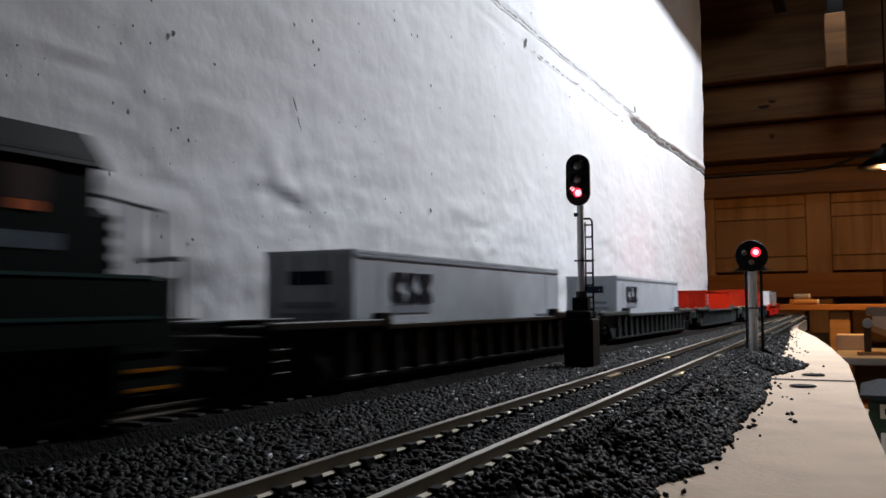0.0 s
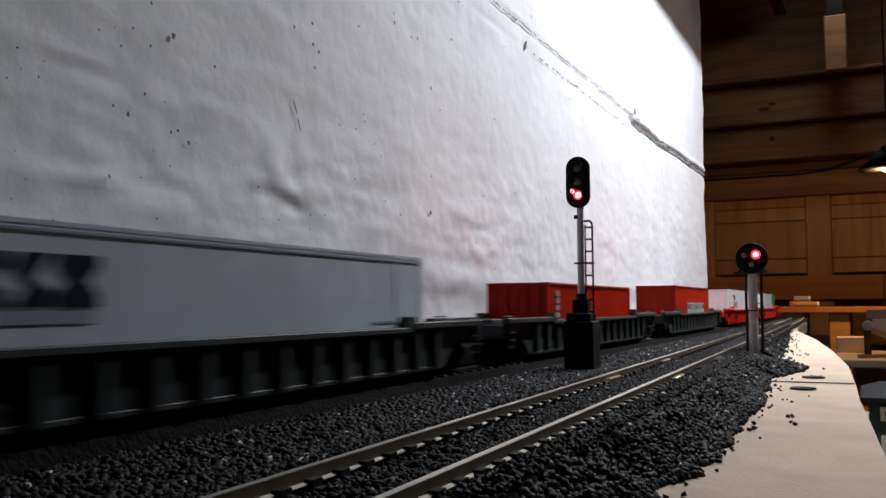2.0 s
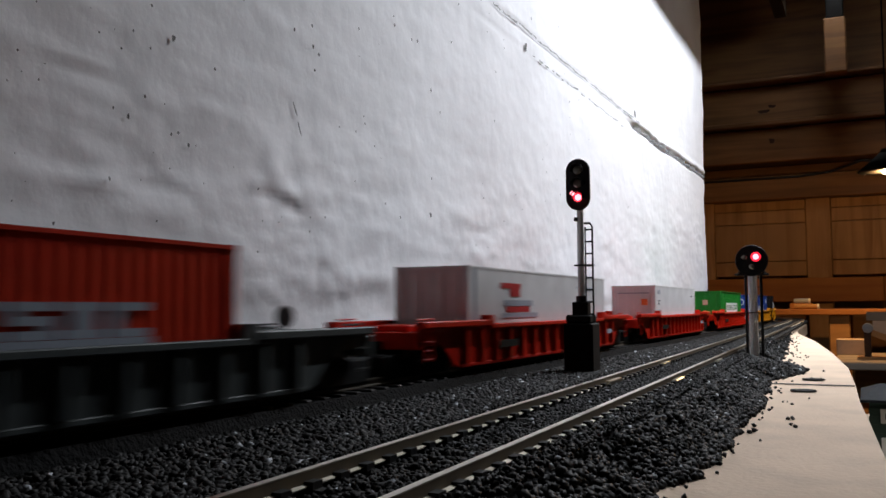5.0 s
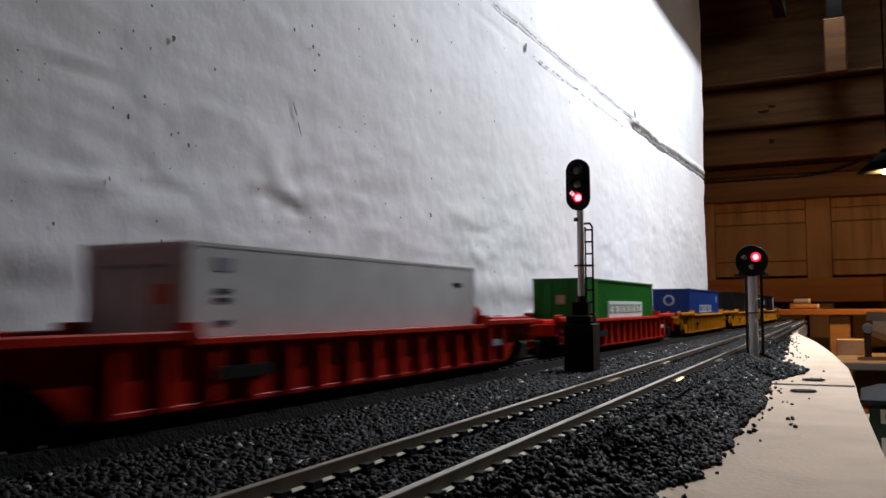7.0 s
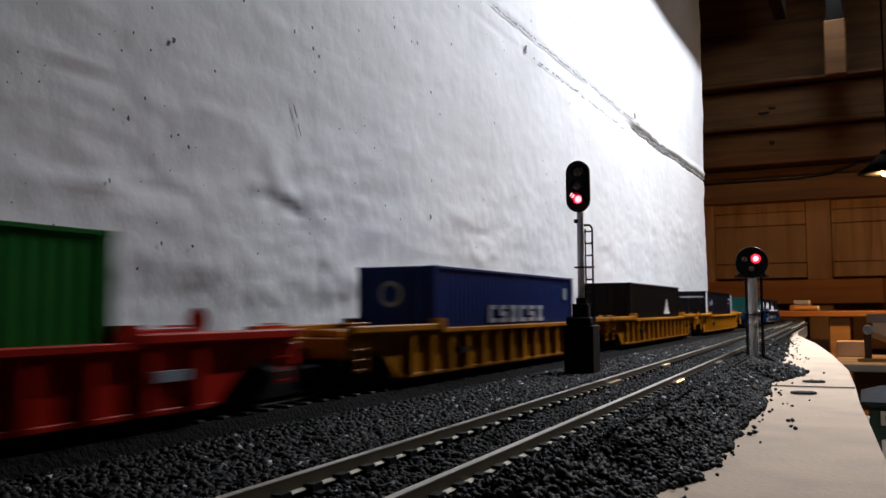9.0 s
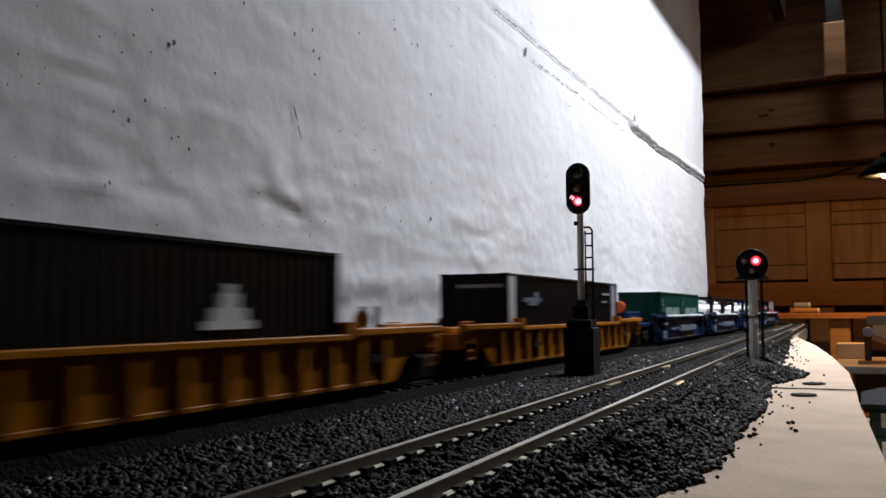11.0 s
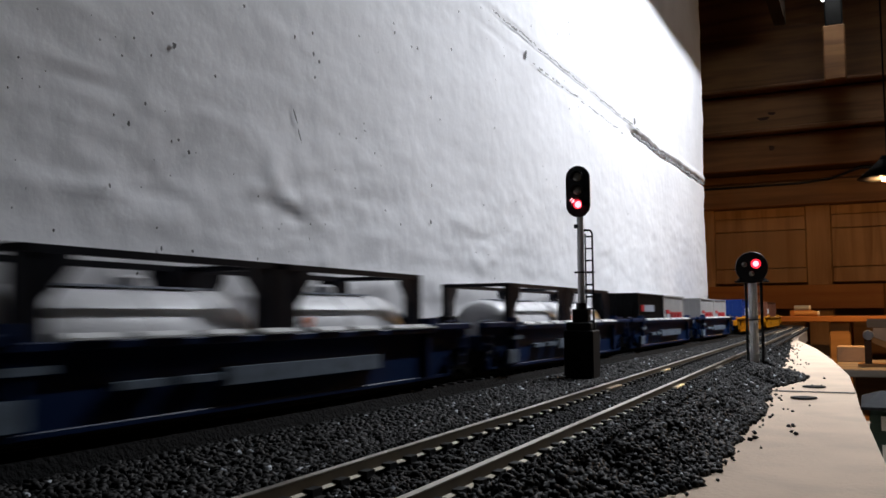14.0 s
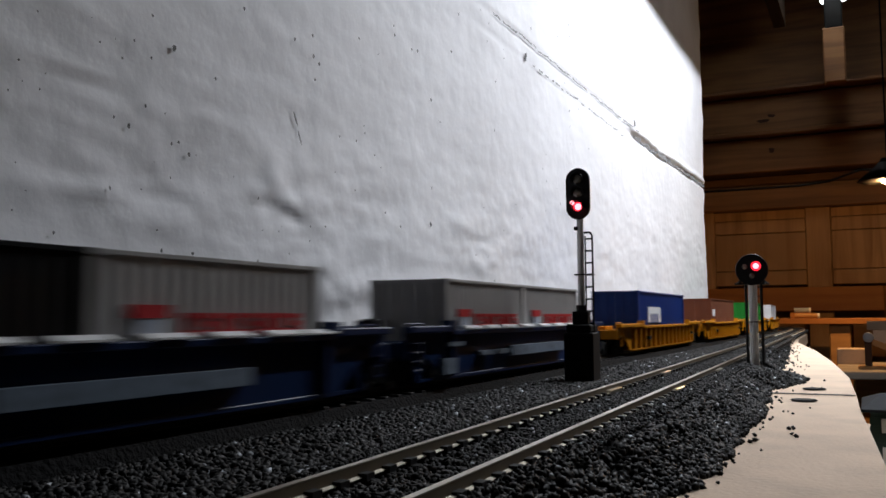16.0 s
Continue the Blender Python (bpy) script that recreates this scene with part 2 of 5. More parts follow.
def lumps(y, z):
    """Relief of the old whitewashed wall, metres out of its plane."""
    h = 0.0020 * noise.noise(Vector((y * 4, z * 8, 0))) + 0.0006 * noise.noise(Vector((y * 12 + 5, z * 30, 1.7)))
    rough = 0.25 + 0.75 * rise(-(z - 0.085 - 0.05 * y) / 0.012) * (0.35 + 0.65 * rise(noise.noise(Vector((y * 9, z * 22, 6.0))) / 0.12))
    fade = 0.70 + 0.30 * rise(-(y - 0.45) / 0.06)
    h += fade * rough * (0.00095 * noise.noise(Vector((y * 26 + z * 12, z * 62 - y * 10, 4.0))) + 0.00065 * noise.noise(Vector((y * 60, z * 130, 8.0)))
                         + 0.00032 * noise.noise(Vector((y * 140, z * 260, 2.0))))
    h += 0.00012 * noise.noise(Vector((y * 90, z * 170, 3.0)))
    # trowel ridges and lumps low on the wall
    h += swell(y, z, 0.254, 0.0780, 0.008, 0.0070, 0.0013) + swell(y, z, 0.263, 0.0710, 0.006, 0.0030, 0.0013)
    h += swell(y, z, 0.155, 0.0630, 0.013, 0.0030, 0.0009) + swell(y, z, 0.174, 0.0640, 0.009, 0.0030, 0.0010)
    h += swell(y, z, 0.195, 0.0575, 0.012, 0.0030, 0.0005) + swell(y, z, 0.412, 0.0780, 0.012, 0.0045, 0.0010)
    h += swell(y, z, 0.330, 0.0620, 0.018, 0.0040, 0.0004) + swell(y, z, 0.222, 0.0930, 0.012, 0.0030, 0.0004)
    h += swell(y, z, 0.170, 0.0880, 0.010, 0.0025, 0.0004) + swell(y, z, 0.165, 0.1120, 0.010, 0.0035, 0.0004)
    h += swell(y, z, 0.243, 0.0730, 0.007, 0.0030, 0.0007) - swell(y, z, 0.250, 0.0690, 0.006, 0.0025, 0.0008) - swell(y, z, 0.268, 0.0650, 0.007, 0.0022, 0.0010)
    h += swell(y, z, 0.165, 0.0965, 0.012, 0.0022, 0.0007) - swell(y, z, 0.172, 0.0930, 0.010, 0.0018, 0.0005)
    h -= swell(y, z, 0.437, 0.0700, 0.012, 0.0025, 0.0009) + swell(y, z, 0.198, 0.0655, 0.012, 0.0020, 0.0006)
    # pour joint: one ragged crack towards the corner, two thin ones nearer
    wob = 0.0018 * noise.noise(Vector((y * 17, 0.3, 0))) + 0.0014 * noise.noise(Vector((y * 60, 0.9, 0))) + 0.0008 * noise.noise(Vector((y * 170, 0.4, 0)))
    far = rise((y - 0.80) / 0.012)
    d = z - (0.1968 + 0.016 * max(0.0, y - 0.9) + wob)
    h += far * (-0.0050 * math.exp(-(d / 0.0021) ** 2) + 0.0022 * math.exp(-((d - 0.006) / 0.004) ** 2))
    near = (1 - far) * rise((y - 0.44) / 0.01)
    d1, d2 = z - (0.2055 + wob * 0.5), z - (0.1920 - 0.010 * (y - 0.55) + wob * 0.6)
    h += near * (-0.0006 * math.exp(-(d1 / 0.0011) ** 2) + 0.0002 * math.exp(-((d1 - 0.004) / 0.0025) ** 2))
    h += near * (-0.0006 * math.exp(-(d2 / 0.0012) ** 2) * max(0.0, min(1.0, 1.6 * noise.noise(Vector((y * 16, 5.5, 0))) + 0.75)))
    # the foot of the wall falls back under a soft lip
    lip = 0.0350 + 0.004 * noise.noise(Vector((y * 8, 2.2, 0)))
    h += -0.0012 * rise(-(z - lip) / 0.0020) + 0.0004 * math.exp(-((z - lip - 0.007) / 0.005) ** 2)
    return h


def concrete_wall():
    ys = list(np.concatenate([np.linspace(-4.0, 0.02, 30), np.linspace(0.03, 0.62, 300), np.linspace(0.623, CORNER_Y - 0.03, 170)]))
    zs = list(np.concatenate([np.linspace(-0.03, 0.33, 190), np.linspace(0.335, 0.6, 40), np.linspace(0.65, 1.25, 14)]))
    me = bpy.data.meshes.new("wall_west")
    v, fcs = [], []
    cols = [("s", y) for y in ys] + [("a", k) for k in range(1, 9)] + [("e", x) for x in (0.05, 0.12, 0.3)]
    r = 0.030
    for kind_, q in cols:
        for z in zs:
            if kind_ == "s":
                v.append((WALL_X + lumps(q, z), q, z))
            elif kind_ == "a":
                a = q / 8 * math.pi / 2
                h = lumps(CORNER_Y - 0.03 + 0.005 * q, z) + 0.002 * noise.noise(Vector((q, z * 40, 0)))
                v.append((WALL_X - r + (r + h) * math.cos(a), CORNER_Y - r + (r + h) * math.sin(a), z))
            else:
                v.append((WALL_X - r - q, CORNER_Y, z))
    nz = len(zs)
    for i in range(len(cols) - 1):
        for j in range(nz - 1):
            fcs.append((i * nz + j, (i + 1) * nz + j, (i + 1) * nz + j + 1, i * nz + j + 1))
    # closed back, so that the wall has its thickness
    k = len(v)
    xb = WALL_X - r - 0.3
    v += [(xb, -4.0, -0.03), (xb, CORNER_Y, -0.03), (xb, -4.0, 1.25), (xb, CORNER_Y, 1.25)]
    fcs += [(k, k + 2, k + 3, k + 1), (k, 0, nz - 1, k + 2)]
    me.from_pydata(v, [], fcs)
    me.materials.append(M_WALL)
    for p in me.polygons:
        p.use_smooth = True
    return tagged(new("wall_west", me), "rough whitewashed concrete wall with a ragged pour joint", "wall", kind="structure")


wall = concrete_wall()
rng = random.Random(5)


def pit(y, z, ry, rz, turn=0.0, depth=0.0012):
    """A blow hole: a flat dark grey patch with an uneven rim, set on the wall's skin."""
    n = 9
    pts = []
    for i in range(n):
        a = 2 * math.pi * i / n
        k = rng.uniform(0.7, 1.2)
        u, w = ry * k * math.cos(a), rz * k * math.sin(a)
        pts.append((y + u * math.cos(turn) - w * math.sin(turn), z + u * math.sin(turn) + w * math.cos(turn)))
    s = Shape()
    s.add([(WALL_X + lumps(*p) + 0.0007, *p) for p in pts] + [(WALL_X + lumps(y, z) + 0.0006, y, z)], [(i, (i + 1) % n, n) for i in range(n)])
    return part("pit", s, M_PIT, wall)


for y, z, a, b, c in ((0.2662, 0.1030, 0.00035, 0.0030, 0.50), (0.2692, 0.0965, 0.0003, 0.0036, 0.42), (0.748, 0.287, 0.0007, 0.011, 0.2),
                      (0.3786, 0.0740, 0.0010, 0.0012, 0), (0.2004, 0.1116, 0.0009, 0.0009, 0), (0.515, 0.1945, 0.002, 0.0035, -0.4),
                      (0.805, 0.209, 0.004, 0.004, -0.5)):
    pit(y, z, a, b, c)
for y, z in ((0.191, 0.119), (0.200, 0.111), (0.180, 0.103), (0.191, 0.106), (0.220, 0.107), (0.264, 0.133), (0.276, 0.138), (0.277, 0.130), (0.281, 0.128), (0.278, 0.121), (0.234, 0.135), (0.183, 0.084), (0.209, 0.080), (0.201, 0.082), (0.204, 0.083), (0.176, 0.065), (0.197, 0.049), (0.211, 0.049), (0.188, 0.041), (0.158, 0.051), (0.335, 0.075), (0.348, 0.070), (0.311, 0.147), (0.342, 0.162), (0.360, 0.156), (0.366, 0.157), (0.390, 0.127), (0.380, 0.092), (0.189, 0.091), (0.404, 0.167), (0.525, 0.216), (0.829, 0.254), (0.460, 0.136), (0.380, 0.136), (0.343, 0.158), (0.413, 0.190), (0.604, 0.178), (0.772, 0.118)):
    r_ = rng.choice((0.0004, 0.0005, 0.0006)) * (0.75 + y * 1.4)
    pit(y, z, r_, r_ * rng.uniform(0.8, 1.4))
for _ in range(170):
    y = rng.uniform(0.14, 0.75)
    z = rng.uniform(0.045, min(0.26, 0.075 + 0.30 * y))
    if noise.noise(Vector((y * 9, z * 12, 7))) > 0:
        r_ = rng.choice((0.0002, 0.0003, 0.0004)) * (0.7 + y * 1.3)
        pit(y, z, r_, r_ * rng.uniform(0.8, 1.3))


def crack(y0, y1, zc, width, step, seed, keep=1.0):
    """A thin ragged dark grey line lying in a joint of the wall."""
    r = random.Random(seed)
    ys = np.arange(y0, y1, step)
    s, last = Shape(), None
    for y in ys:
        m = zc(y) + 0.0016 * noise.noise(Vector((y * 60, seed, 0))) + r.uniform(-1, 1) * width * 0.35
        w = width * r.uniform(0.4, 1.3)
        row = [(WALL_X + max(lumps(y, m), lumps(y, m - w), lumps(y, m + w)) + 0.0008, y, m + k * w) for k in (-0.5, 0.5)]
        if last and r.random() < keep:
            s.add(last + row, [(0, 1, 3, 2)])
        last = row
    part("crack", s, M_CRACK, wall, "grey ragged crack along the pour joint")


crack(0.80, 1.20, lambda y: 0.1966 + 0.016 * max(0.0, y - 0.9), 0.0026, 0.004, 1)
crack(0.46, 0.82, lambda y: 0.2055 - 0.0018 * max(0.0, (y - 0.6) / 0.2), 0.0012, 0.003, 2, 0.92)
crack(0.50, 0.79, lambda y: 0.1920 - 0.010 * (y - 0.55), 0.0011, 0.004, 3, 0.5)


def room():
    tagged(part("floor", bx(-4.2, 2.6, -4.2, 3.6, -1.14, -1.10), M_FLOOR), "grey concrete basement floor", "floor", kind="structure")
    tagged(part("wall_south", bx(-4.2, 2.6, -4.30, -4.2, -1.1, 1.3), M_DARKWALL), "dim basement wall behind the layout", "wall", kind="structure")
    tagged(part("wall_east", bx(2.6, 2.7, -4.2, 3.6, -1.1, 1.3), M_DARKWALL), "dim basement side wall", "wall", kind="structure")
    tagged(part("wall_far_west", bx(-4.3, -4.2, -4.2, 3.6, -1.1, 1.3), M_DARKWALL), "dim basement wall at the far side", "wall", kind="structure")
    c = Shape().box(-4.2, 2.6, -4.2, 3.6, 1.30, 1.34)
    for i in range(17):
        x = -3.9 + i * 0.406
        c.box(x - 0.02, x + 0.02, -4.2, 3.35, 1.08, 1.30)
    tagged(part("ceiling", c, M_JOIST), "dark boarded ceiling with exposed wooden joists", "ceiling", kind="structure")
    # stud wall at the end of the room, 16 inch spacing
    back = tagged(part("wall_north", bx(-4.2, 2.6, 3.52, 3.6, -1.1, 1.3), M_PLANK), "wooden stud wall sheathed with boards, lit warm", "wall", kind="structure")
    for i in range(-8, 6):
        x = -0.148 + 0.406 * i
        part("stud", bx(x - 0.042, x + 0.042, 3.43, 3.52, -0.95, 0.42), M_STUD, back, bevel=0.003)
        for z0, z1 in ((0.140, 0.1925), (0.195, 0.3325), (0.335, 0.3825), (0.3845, 0.418)):
            part("sheathing_panel", bx(x + 0.0435, x + 0.3625, 3.436, 3.52, z0, z1), M_STUD, back, bevel=0.002)
        part("sill_board", bx(x - 0.2, x + 0.203, 3.40, 3.43, 0.044, 0.13), M_ORANGE, back, bevel=0.002)
    for z0, z1, y0 in ((0.42, 0.508, 3.40), (0.515, 0.545, 3.42), (0.555, 0.680, 3.37), (0.686, 0.705, 3.34), (0.712, 0.842, 3.39), (0.848, 0.862, 3.34)):
        part("header_plank", bx(-4.2, 2.6, y0, 3.52, z0, z1), M_PLANK, back, bevel=0.004)
    for x, z, w_, h_ in ((-0.29, 0.765, 0.013, 0.007), (-0.318, 0.748, 0.020, 0.008), (-0.292, 0.632, 0.009, 0.012), (0.10, 0.60, 0.014, 0.009)):
        y = 3.3895 if z > 0.7 else 3.3695
        ring = [(x + w_ * (1 + 0.25 * math.sin(3 * a + x * 40)) * math.cos(a), z + h_ * (1 + 0.3 * math.cos(2 * a + z * 50)) * math.sin(a)) for a in np.linspace(0, 2 * math.pi, 15)[:-1]]
        part("knot", Shape().prism(ring, "y", y - 0.001, y + 0.002), M_KNOT, back, "dark knot in the wood")
    part("bridging_block", bx(-0.098, -0.030, 3.12, 3.17, 0.80, 0.985), M_PLANK, back, "pale wooden bridging block between joists", bevel=0.004)
    part("bracket", bx(-0.09, -0.035, 3.13, 3.165, 0.985, 1.10), M_BLACKSOFT, back, "dark bracket above the block", bevel=0.004)
    # a black cable slung along the header
    pts = [Vector((-0.9 + 0.1 * i, 3.35, 0.492 + (0.012 * math.sin(i * 0.9) if i > 6 else 0) + (0.03 if i > 8 else 0))) for i in range(22)]
    ring = [(0.0045 * math.cos(a), 0.0045 * math.sin(a)) for a in np.linspace(0, 2 * math.pi, 7)[:-1]]
    cable = Shape().add([p + Vector((0, u, w)) for p in pts for u, w in ring], [(6 * k + i, 6 * k + (i + 1) % 6, 6 * k + 6 + (i + 1) % 6, 6 * k + 6 + i) for k in range(21) for i in range(6)])
    tagged(part("cable", cable, M_BLACK), "black cable slung along the wooden header", "cable")


room()


def lamp_fixture(x, y, z, length, name_label):
    lamp = thing("ceiling_light", name_label, "lamp", at=(x, y, z))
    part("housing", Shape().prism([(-0.07, 0), (0.07, 0), (0.04, 0.05), (-0.04, 0.05)], "y", -length / 2, length / 2), M_ENAMEL, lamp, bevel=0.003)
    for dx in (-0.03, 0.03):
        part("tube", Shape().rod((dx, -length / 2 + 0.02, -0.016), (dx, length / 2 - 0.02, -0.016), 0.013, 12), M_TUBE, lamp, "glowing fluorescent tube", smooth=False)
    for dy in (-0.3, 0.3):
        part("hanger", Shape().rod((0, dy * length, 0.05), (0, dy * length, 1.3 - z), 0.003, 6), M_BLACK, lamp)
    return lamp


lamp_fixture(-0.06, 2.90, 1.115, 0.6, "short white fluorescent fitting under the joists")


def hooded_lamp():
    """The trough lamp hung over the layout; its hood keeps the light off the upper wall."""
    lamp = thing("hooded_lamp", "long white trough lamp hung over the layout", "lamp", at=(0.07, 0.80, 0.575))
    part("back", bx(-0.030, 0.030, -0.345, 0.345, 0.012, 0.03), M_ENAMEL, lamp, bevel=0.002)
    for sg in (-1, 1):
        part("hood_side", Shape().prism([(sg * 0.0305, 0.030), (sg * 0.0305, 0.027), (sg * 0.100, -0.0915), (sg * 0.103, -0.0915)], "y", -0.345, 0.345), M_HOOD, lamp)
        # unseen plates added at both ends to keep light off back room and foreground
        low = -0.155 if sg < 0 else -0.130
        part("light_stop", Shape().prism([(-0.031, 0.030), (0.031, 0.030), (0.102, -0.0915), (0.102, low - 0.0005), (-0.102, low - 0.0005), (-0.102, -0.0915)], "y", *sorted((sg * 0.346, sg * 0.349))), M_HOOD, lamp)
    for dy in (-0.25, 0.25):
        part("hanger", Shape().rod((0, dy, 0.03), (0, dy, 0.725), 0.003, 6), M_BLACK, lamp)
    part("tube", Shape().rod((0, -0.32, 0.004), (0, 0.32, 0.004), 0.005, 12), M_TUBE, lamp, "glowing fluorescent tube")


hooded_lamp()


def bare_bulb():
    b = thing("hanging_lamp", "lit bulb under a dark metal shade, hung on a black cord", "lamp", at=(0.0505, 2.30, 0.350))
    part("bulb", Shape().lathe([(0.001, -0.011), (0.006, -0.009), (0.008, -0.003), (0.007, 0.004), (0.005, 0.014)], "z", n=14), M_BULB, b, "glowing bulb", smooth=True)
    part("shade", Shape().lathe([(0.060, -0.005), (0.061, -0.004), (0.030, 0.022), (0.012, 0.040), (0.010, 0.040), (0.028, 0.020)], "z", n=24), M_BLACKSOFT, b, "dark conical shade", smooth=True)
    part("holder", Shape().lathe([(0.008, 0.010), (0.010, 0.014), (0.010, 0.044), (0.006, 0.050)], "z", n=12), M_BLACK, b)
    part("cord", Shape().rod((0.006, 0, 0.045), (0.006, 0, 0.95), 0.002, 6), M_BLACK, b)


bare_bulb()


# ---- the layout board ----
def board():
    right = [(0.10, -3.9), (0.10, 0.0), (0.035, 0.08), (0.010, 0.13), (0.0022, 0.182), (-0.0003, 0.237), (-0.003, 0.292), (-0.0045, 0.342),
             (-0.0085, 0.440), (-0.020, 0.582), (-0.038, 0.763), (-0.066, 0.985), (-0.076, 1.15), (-0.0795, 1.32)]
    arc = [on_path(CURVE_Y + CURVE_R * a, 0.056) for a in np.linspace(0.12, math.pi / 2, 14)]
    left = [on_path(CURVE_Y + CURVE_R * a, -0.05) for a in np.linspace(math.pi / 2, 0.0, 14)]
    outline = [(x, y) for x, y in right] + [(p.x, p.y) for p in arc] + [(-4.15, 2.176), (-4.15, 2.07)] + [(p.x, p.y) for p in left] + \
        [(-0.184, CORNER_Y + 0.05), (-0.184, CORNER_Y), (-0.1785, CORNER_Y - 0.02), (-0.1785, -3.9)]
    s = Shape().prism(outline, "z", -0.014, 0.0)
    b = tagged(part("layout_board", s, M_BOARD), "tan fibreboard layout deck with a wavy sawn edge", "board", kind="structure")
    s = Shape().prism([(x - 0.004, y) for x, y in outline], "z", -0.030, -0.0145)
    part("plywood_underlayer", s, M_EDGE, b, "rough plywood under the fibreboard")
    # the butt joint between two deck sheets and the screws beside it
    part("joint", bx(-0.060, -0.0048, 0.3393, 0.3407, 0.0002, 0.0006), M_PIT, b, "dark butt joint between deck sheets")
    for x, y in ((-0.0193, 0.364), (-0.020, 0.315)):
        part("screw_head", Shape().lathe([(0.0042, 0.0003), (0.0040, 0.0007), (0.0025, 0.0004)], at=(x, y, 0), n=16), M_BLACKSOFT, b, "dark recessed screw head")
    return b


deck = board()


def bed_height(x, y):
    """Height of the roadbed under the stones."""
    if y > CURVE_Y:
        return 0.0
    edge = -0.0268 - 0.0045 * noise.noise(Vector((y * 25, 0, 0))) - 0.005 * noise.noise(Vector((y * 70, 3, 0))) - max(0.0, y - 0.25) * 0.062
    if 0.36 < y < 0.46:
        edge += 0.012 * math.sin((y - 0.36) / 0.10 * math.pi)
    d1 = abs(x - (TRAIN_X + near_gap(y)))
    d2 = abs(x - TRAIN_X)
    dip = 0.40 + 0.60 * max(0.0, min(1.0, (d2 - 0.0165) / 0.012)) if d2 > 0.0150 else 1.12
    if (x + 0.0478) ** 2 + ((y - 0.424) / 1.6) ** 2 < 0.00013:
        dip *= 0.35
    top = 0.0062 - 0.003 * max(0.0, min(1.0, (min(d1, d2) - 0.015) / 0.012)) ** 1.5
    top *= dip
    w = (edge - x) / 0.011
    return top * max(0.0, min(1.0, w)) if w < 1 else top


def ballast():
    xs, ys = np.linspace(-0.186, -0.018, 64), np.concatenate([np.linspace(-0.5, 0.1, 20), np.linspace(0.11, 1.4, 190)])
    v = [(x, y, bed_height(x, y) - 0.0008) for y in ys for x in xs]
    n = len(xs)
    fcs = [(j * n + i, j * n + i + 1, (j + 1) * n + i + 1, (j + 1) * n + i) for j in range(len(ys) - 1) for i in range(n - 1) if bed_height(xs[i], ys[j]) > 0]
    me = bpy.data.meshes.new("roadbed")
    me.from_pydata(v, [], fcs)
    me.materials.append(M_BED)
    tagged(new("roadbed", me), "dark raised roadbed under the two tracks", "roadbed", kind="structure")
    # stones
    r = np.random.RandomState(3)
    base = np.array([(1, 0, 0), (-0.5, 0.87, 0), (-0.5, -0.87, 0), (0.35, 0.6, 0.75), (-0.7, 0, 0.7), (0.4, -0.55, 0.8), (0, 0, -0.6)])
    tri = np.array([(3, 4, 5), (0, 1, 3), (1, 4, 3), (1, 2, 4), (2, 5, 4), (2, 0, 5), (0, 3, 5), (1, 0, 6), (2, 1, 6), (0, 2, 6)])
    verts, faces, k = [], [], 0

    def scatter(count, y0, y1, x0, x1, size, sparse=False):
        nonlocal k
        for _ in range(count):
            y, x = r.uniform(y0, y1), r.uniform(x0, x1)
            h = bed_height(x, y)
            if h <= 0 and not sparse:
                continue
            if sparse and (h > 0 or r.rand() > math.exp(-(x + 0.0290 + max(0, y - 0.25) * 0.062) / 0.0042)):
                continue
            d = x - (TRAIN_X + near_gap(y))
            # No stones by the train's track: the bare near-black bed stands for shade.
            if (x + 0.0478) ** 2 + (y - 0.431) ** 2 < 0.000024 or abs(abs(d) - 0.00825) < 0.0021 or abs(x - TRAIN_X) < 0.0175:
                continue
            sz = size * r.uniform(0.55, 1.25) * (0.62 if abs(d) < 0.0165 else 1.0)
            a = r.uniform(0, 6.283)
            tl = r.normal(0, 0.5, 2)
            m = np.array(Euler((tl[0], tl[1], a)).to_matrix())
            q = (base * r.uniform(0.6, 1.25, (7, 3))) @ m.T * sz * 0.5
            zz = h + sz * (0.12 if not sparse else 0.2) * r.uniform(0.3, 1.6) + (0.0003 if abs(d) < 0.006 else 0.0009 if 0.0102 < abs(d) < 0.0165 else 0)
            verts.append(q + (x, y, zz))
            faces.append(tri + k)
            k += 7
    scatter(46000, 0.07, 0.36, -0.150, -0.022, 0.0019)
    scatter(38000, 0.36, 0.80, -0.150, -0.022, 0.0021)
    scatter(14000, 0.80, 1.40, -0.150, -0.060, 0.0032)
    scatter(4200, 0.08, 0.9, -0.075, -0.01, 0.0014, True)
    V, F = np.concatenate(verts), np.concatenate(faces)
    me = bpy.data.meshes.new("ballast")
    me.vertices.add(len(V))
    me.vertices.foreach_set("co", V.ravel())
    me.loops.add(F.size)
    me.loops.foreach_set("vertex_index", F.ravel().astype(np.int32))
    me.polygons.add(len(F))
    me.polygons.foreach_set("loop_start", np.arange(0, F.size, 3, dtype=np.int32))
    me.update(calc_edges=True)
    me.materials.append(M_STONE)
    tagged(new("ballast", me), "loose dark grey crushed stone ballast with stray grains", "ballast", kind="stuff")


ballast()


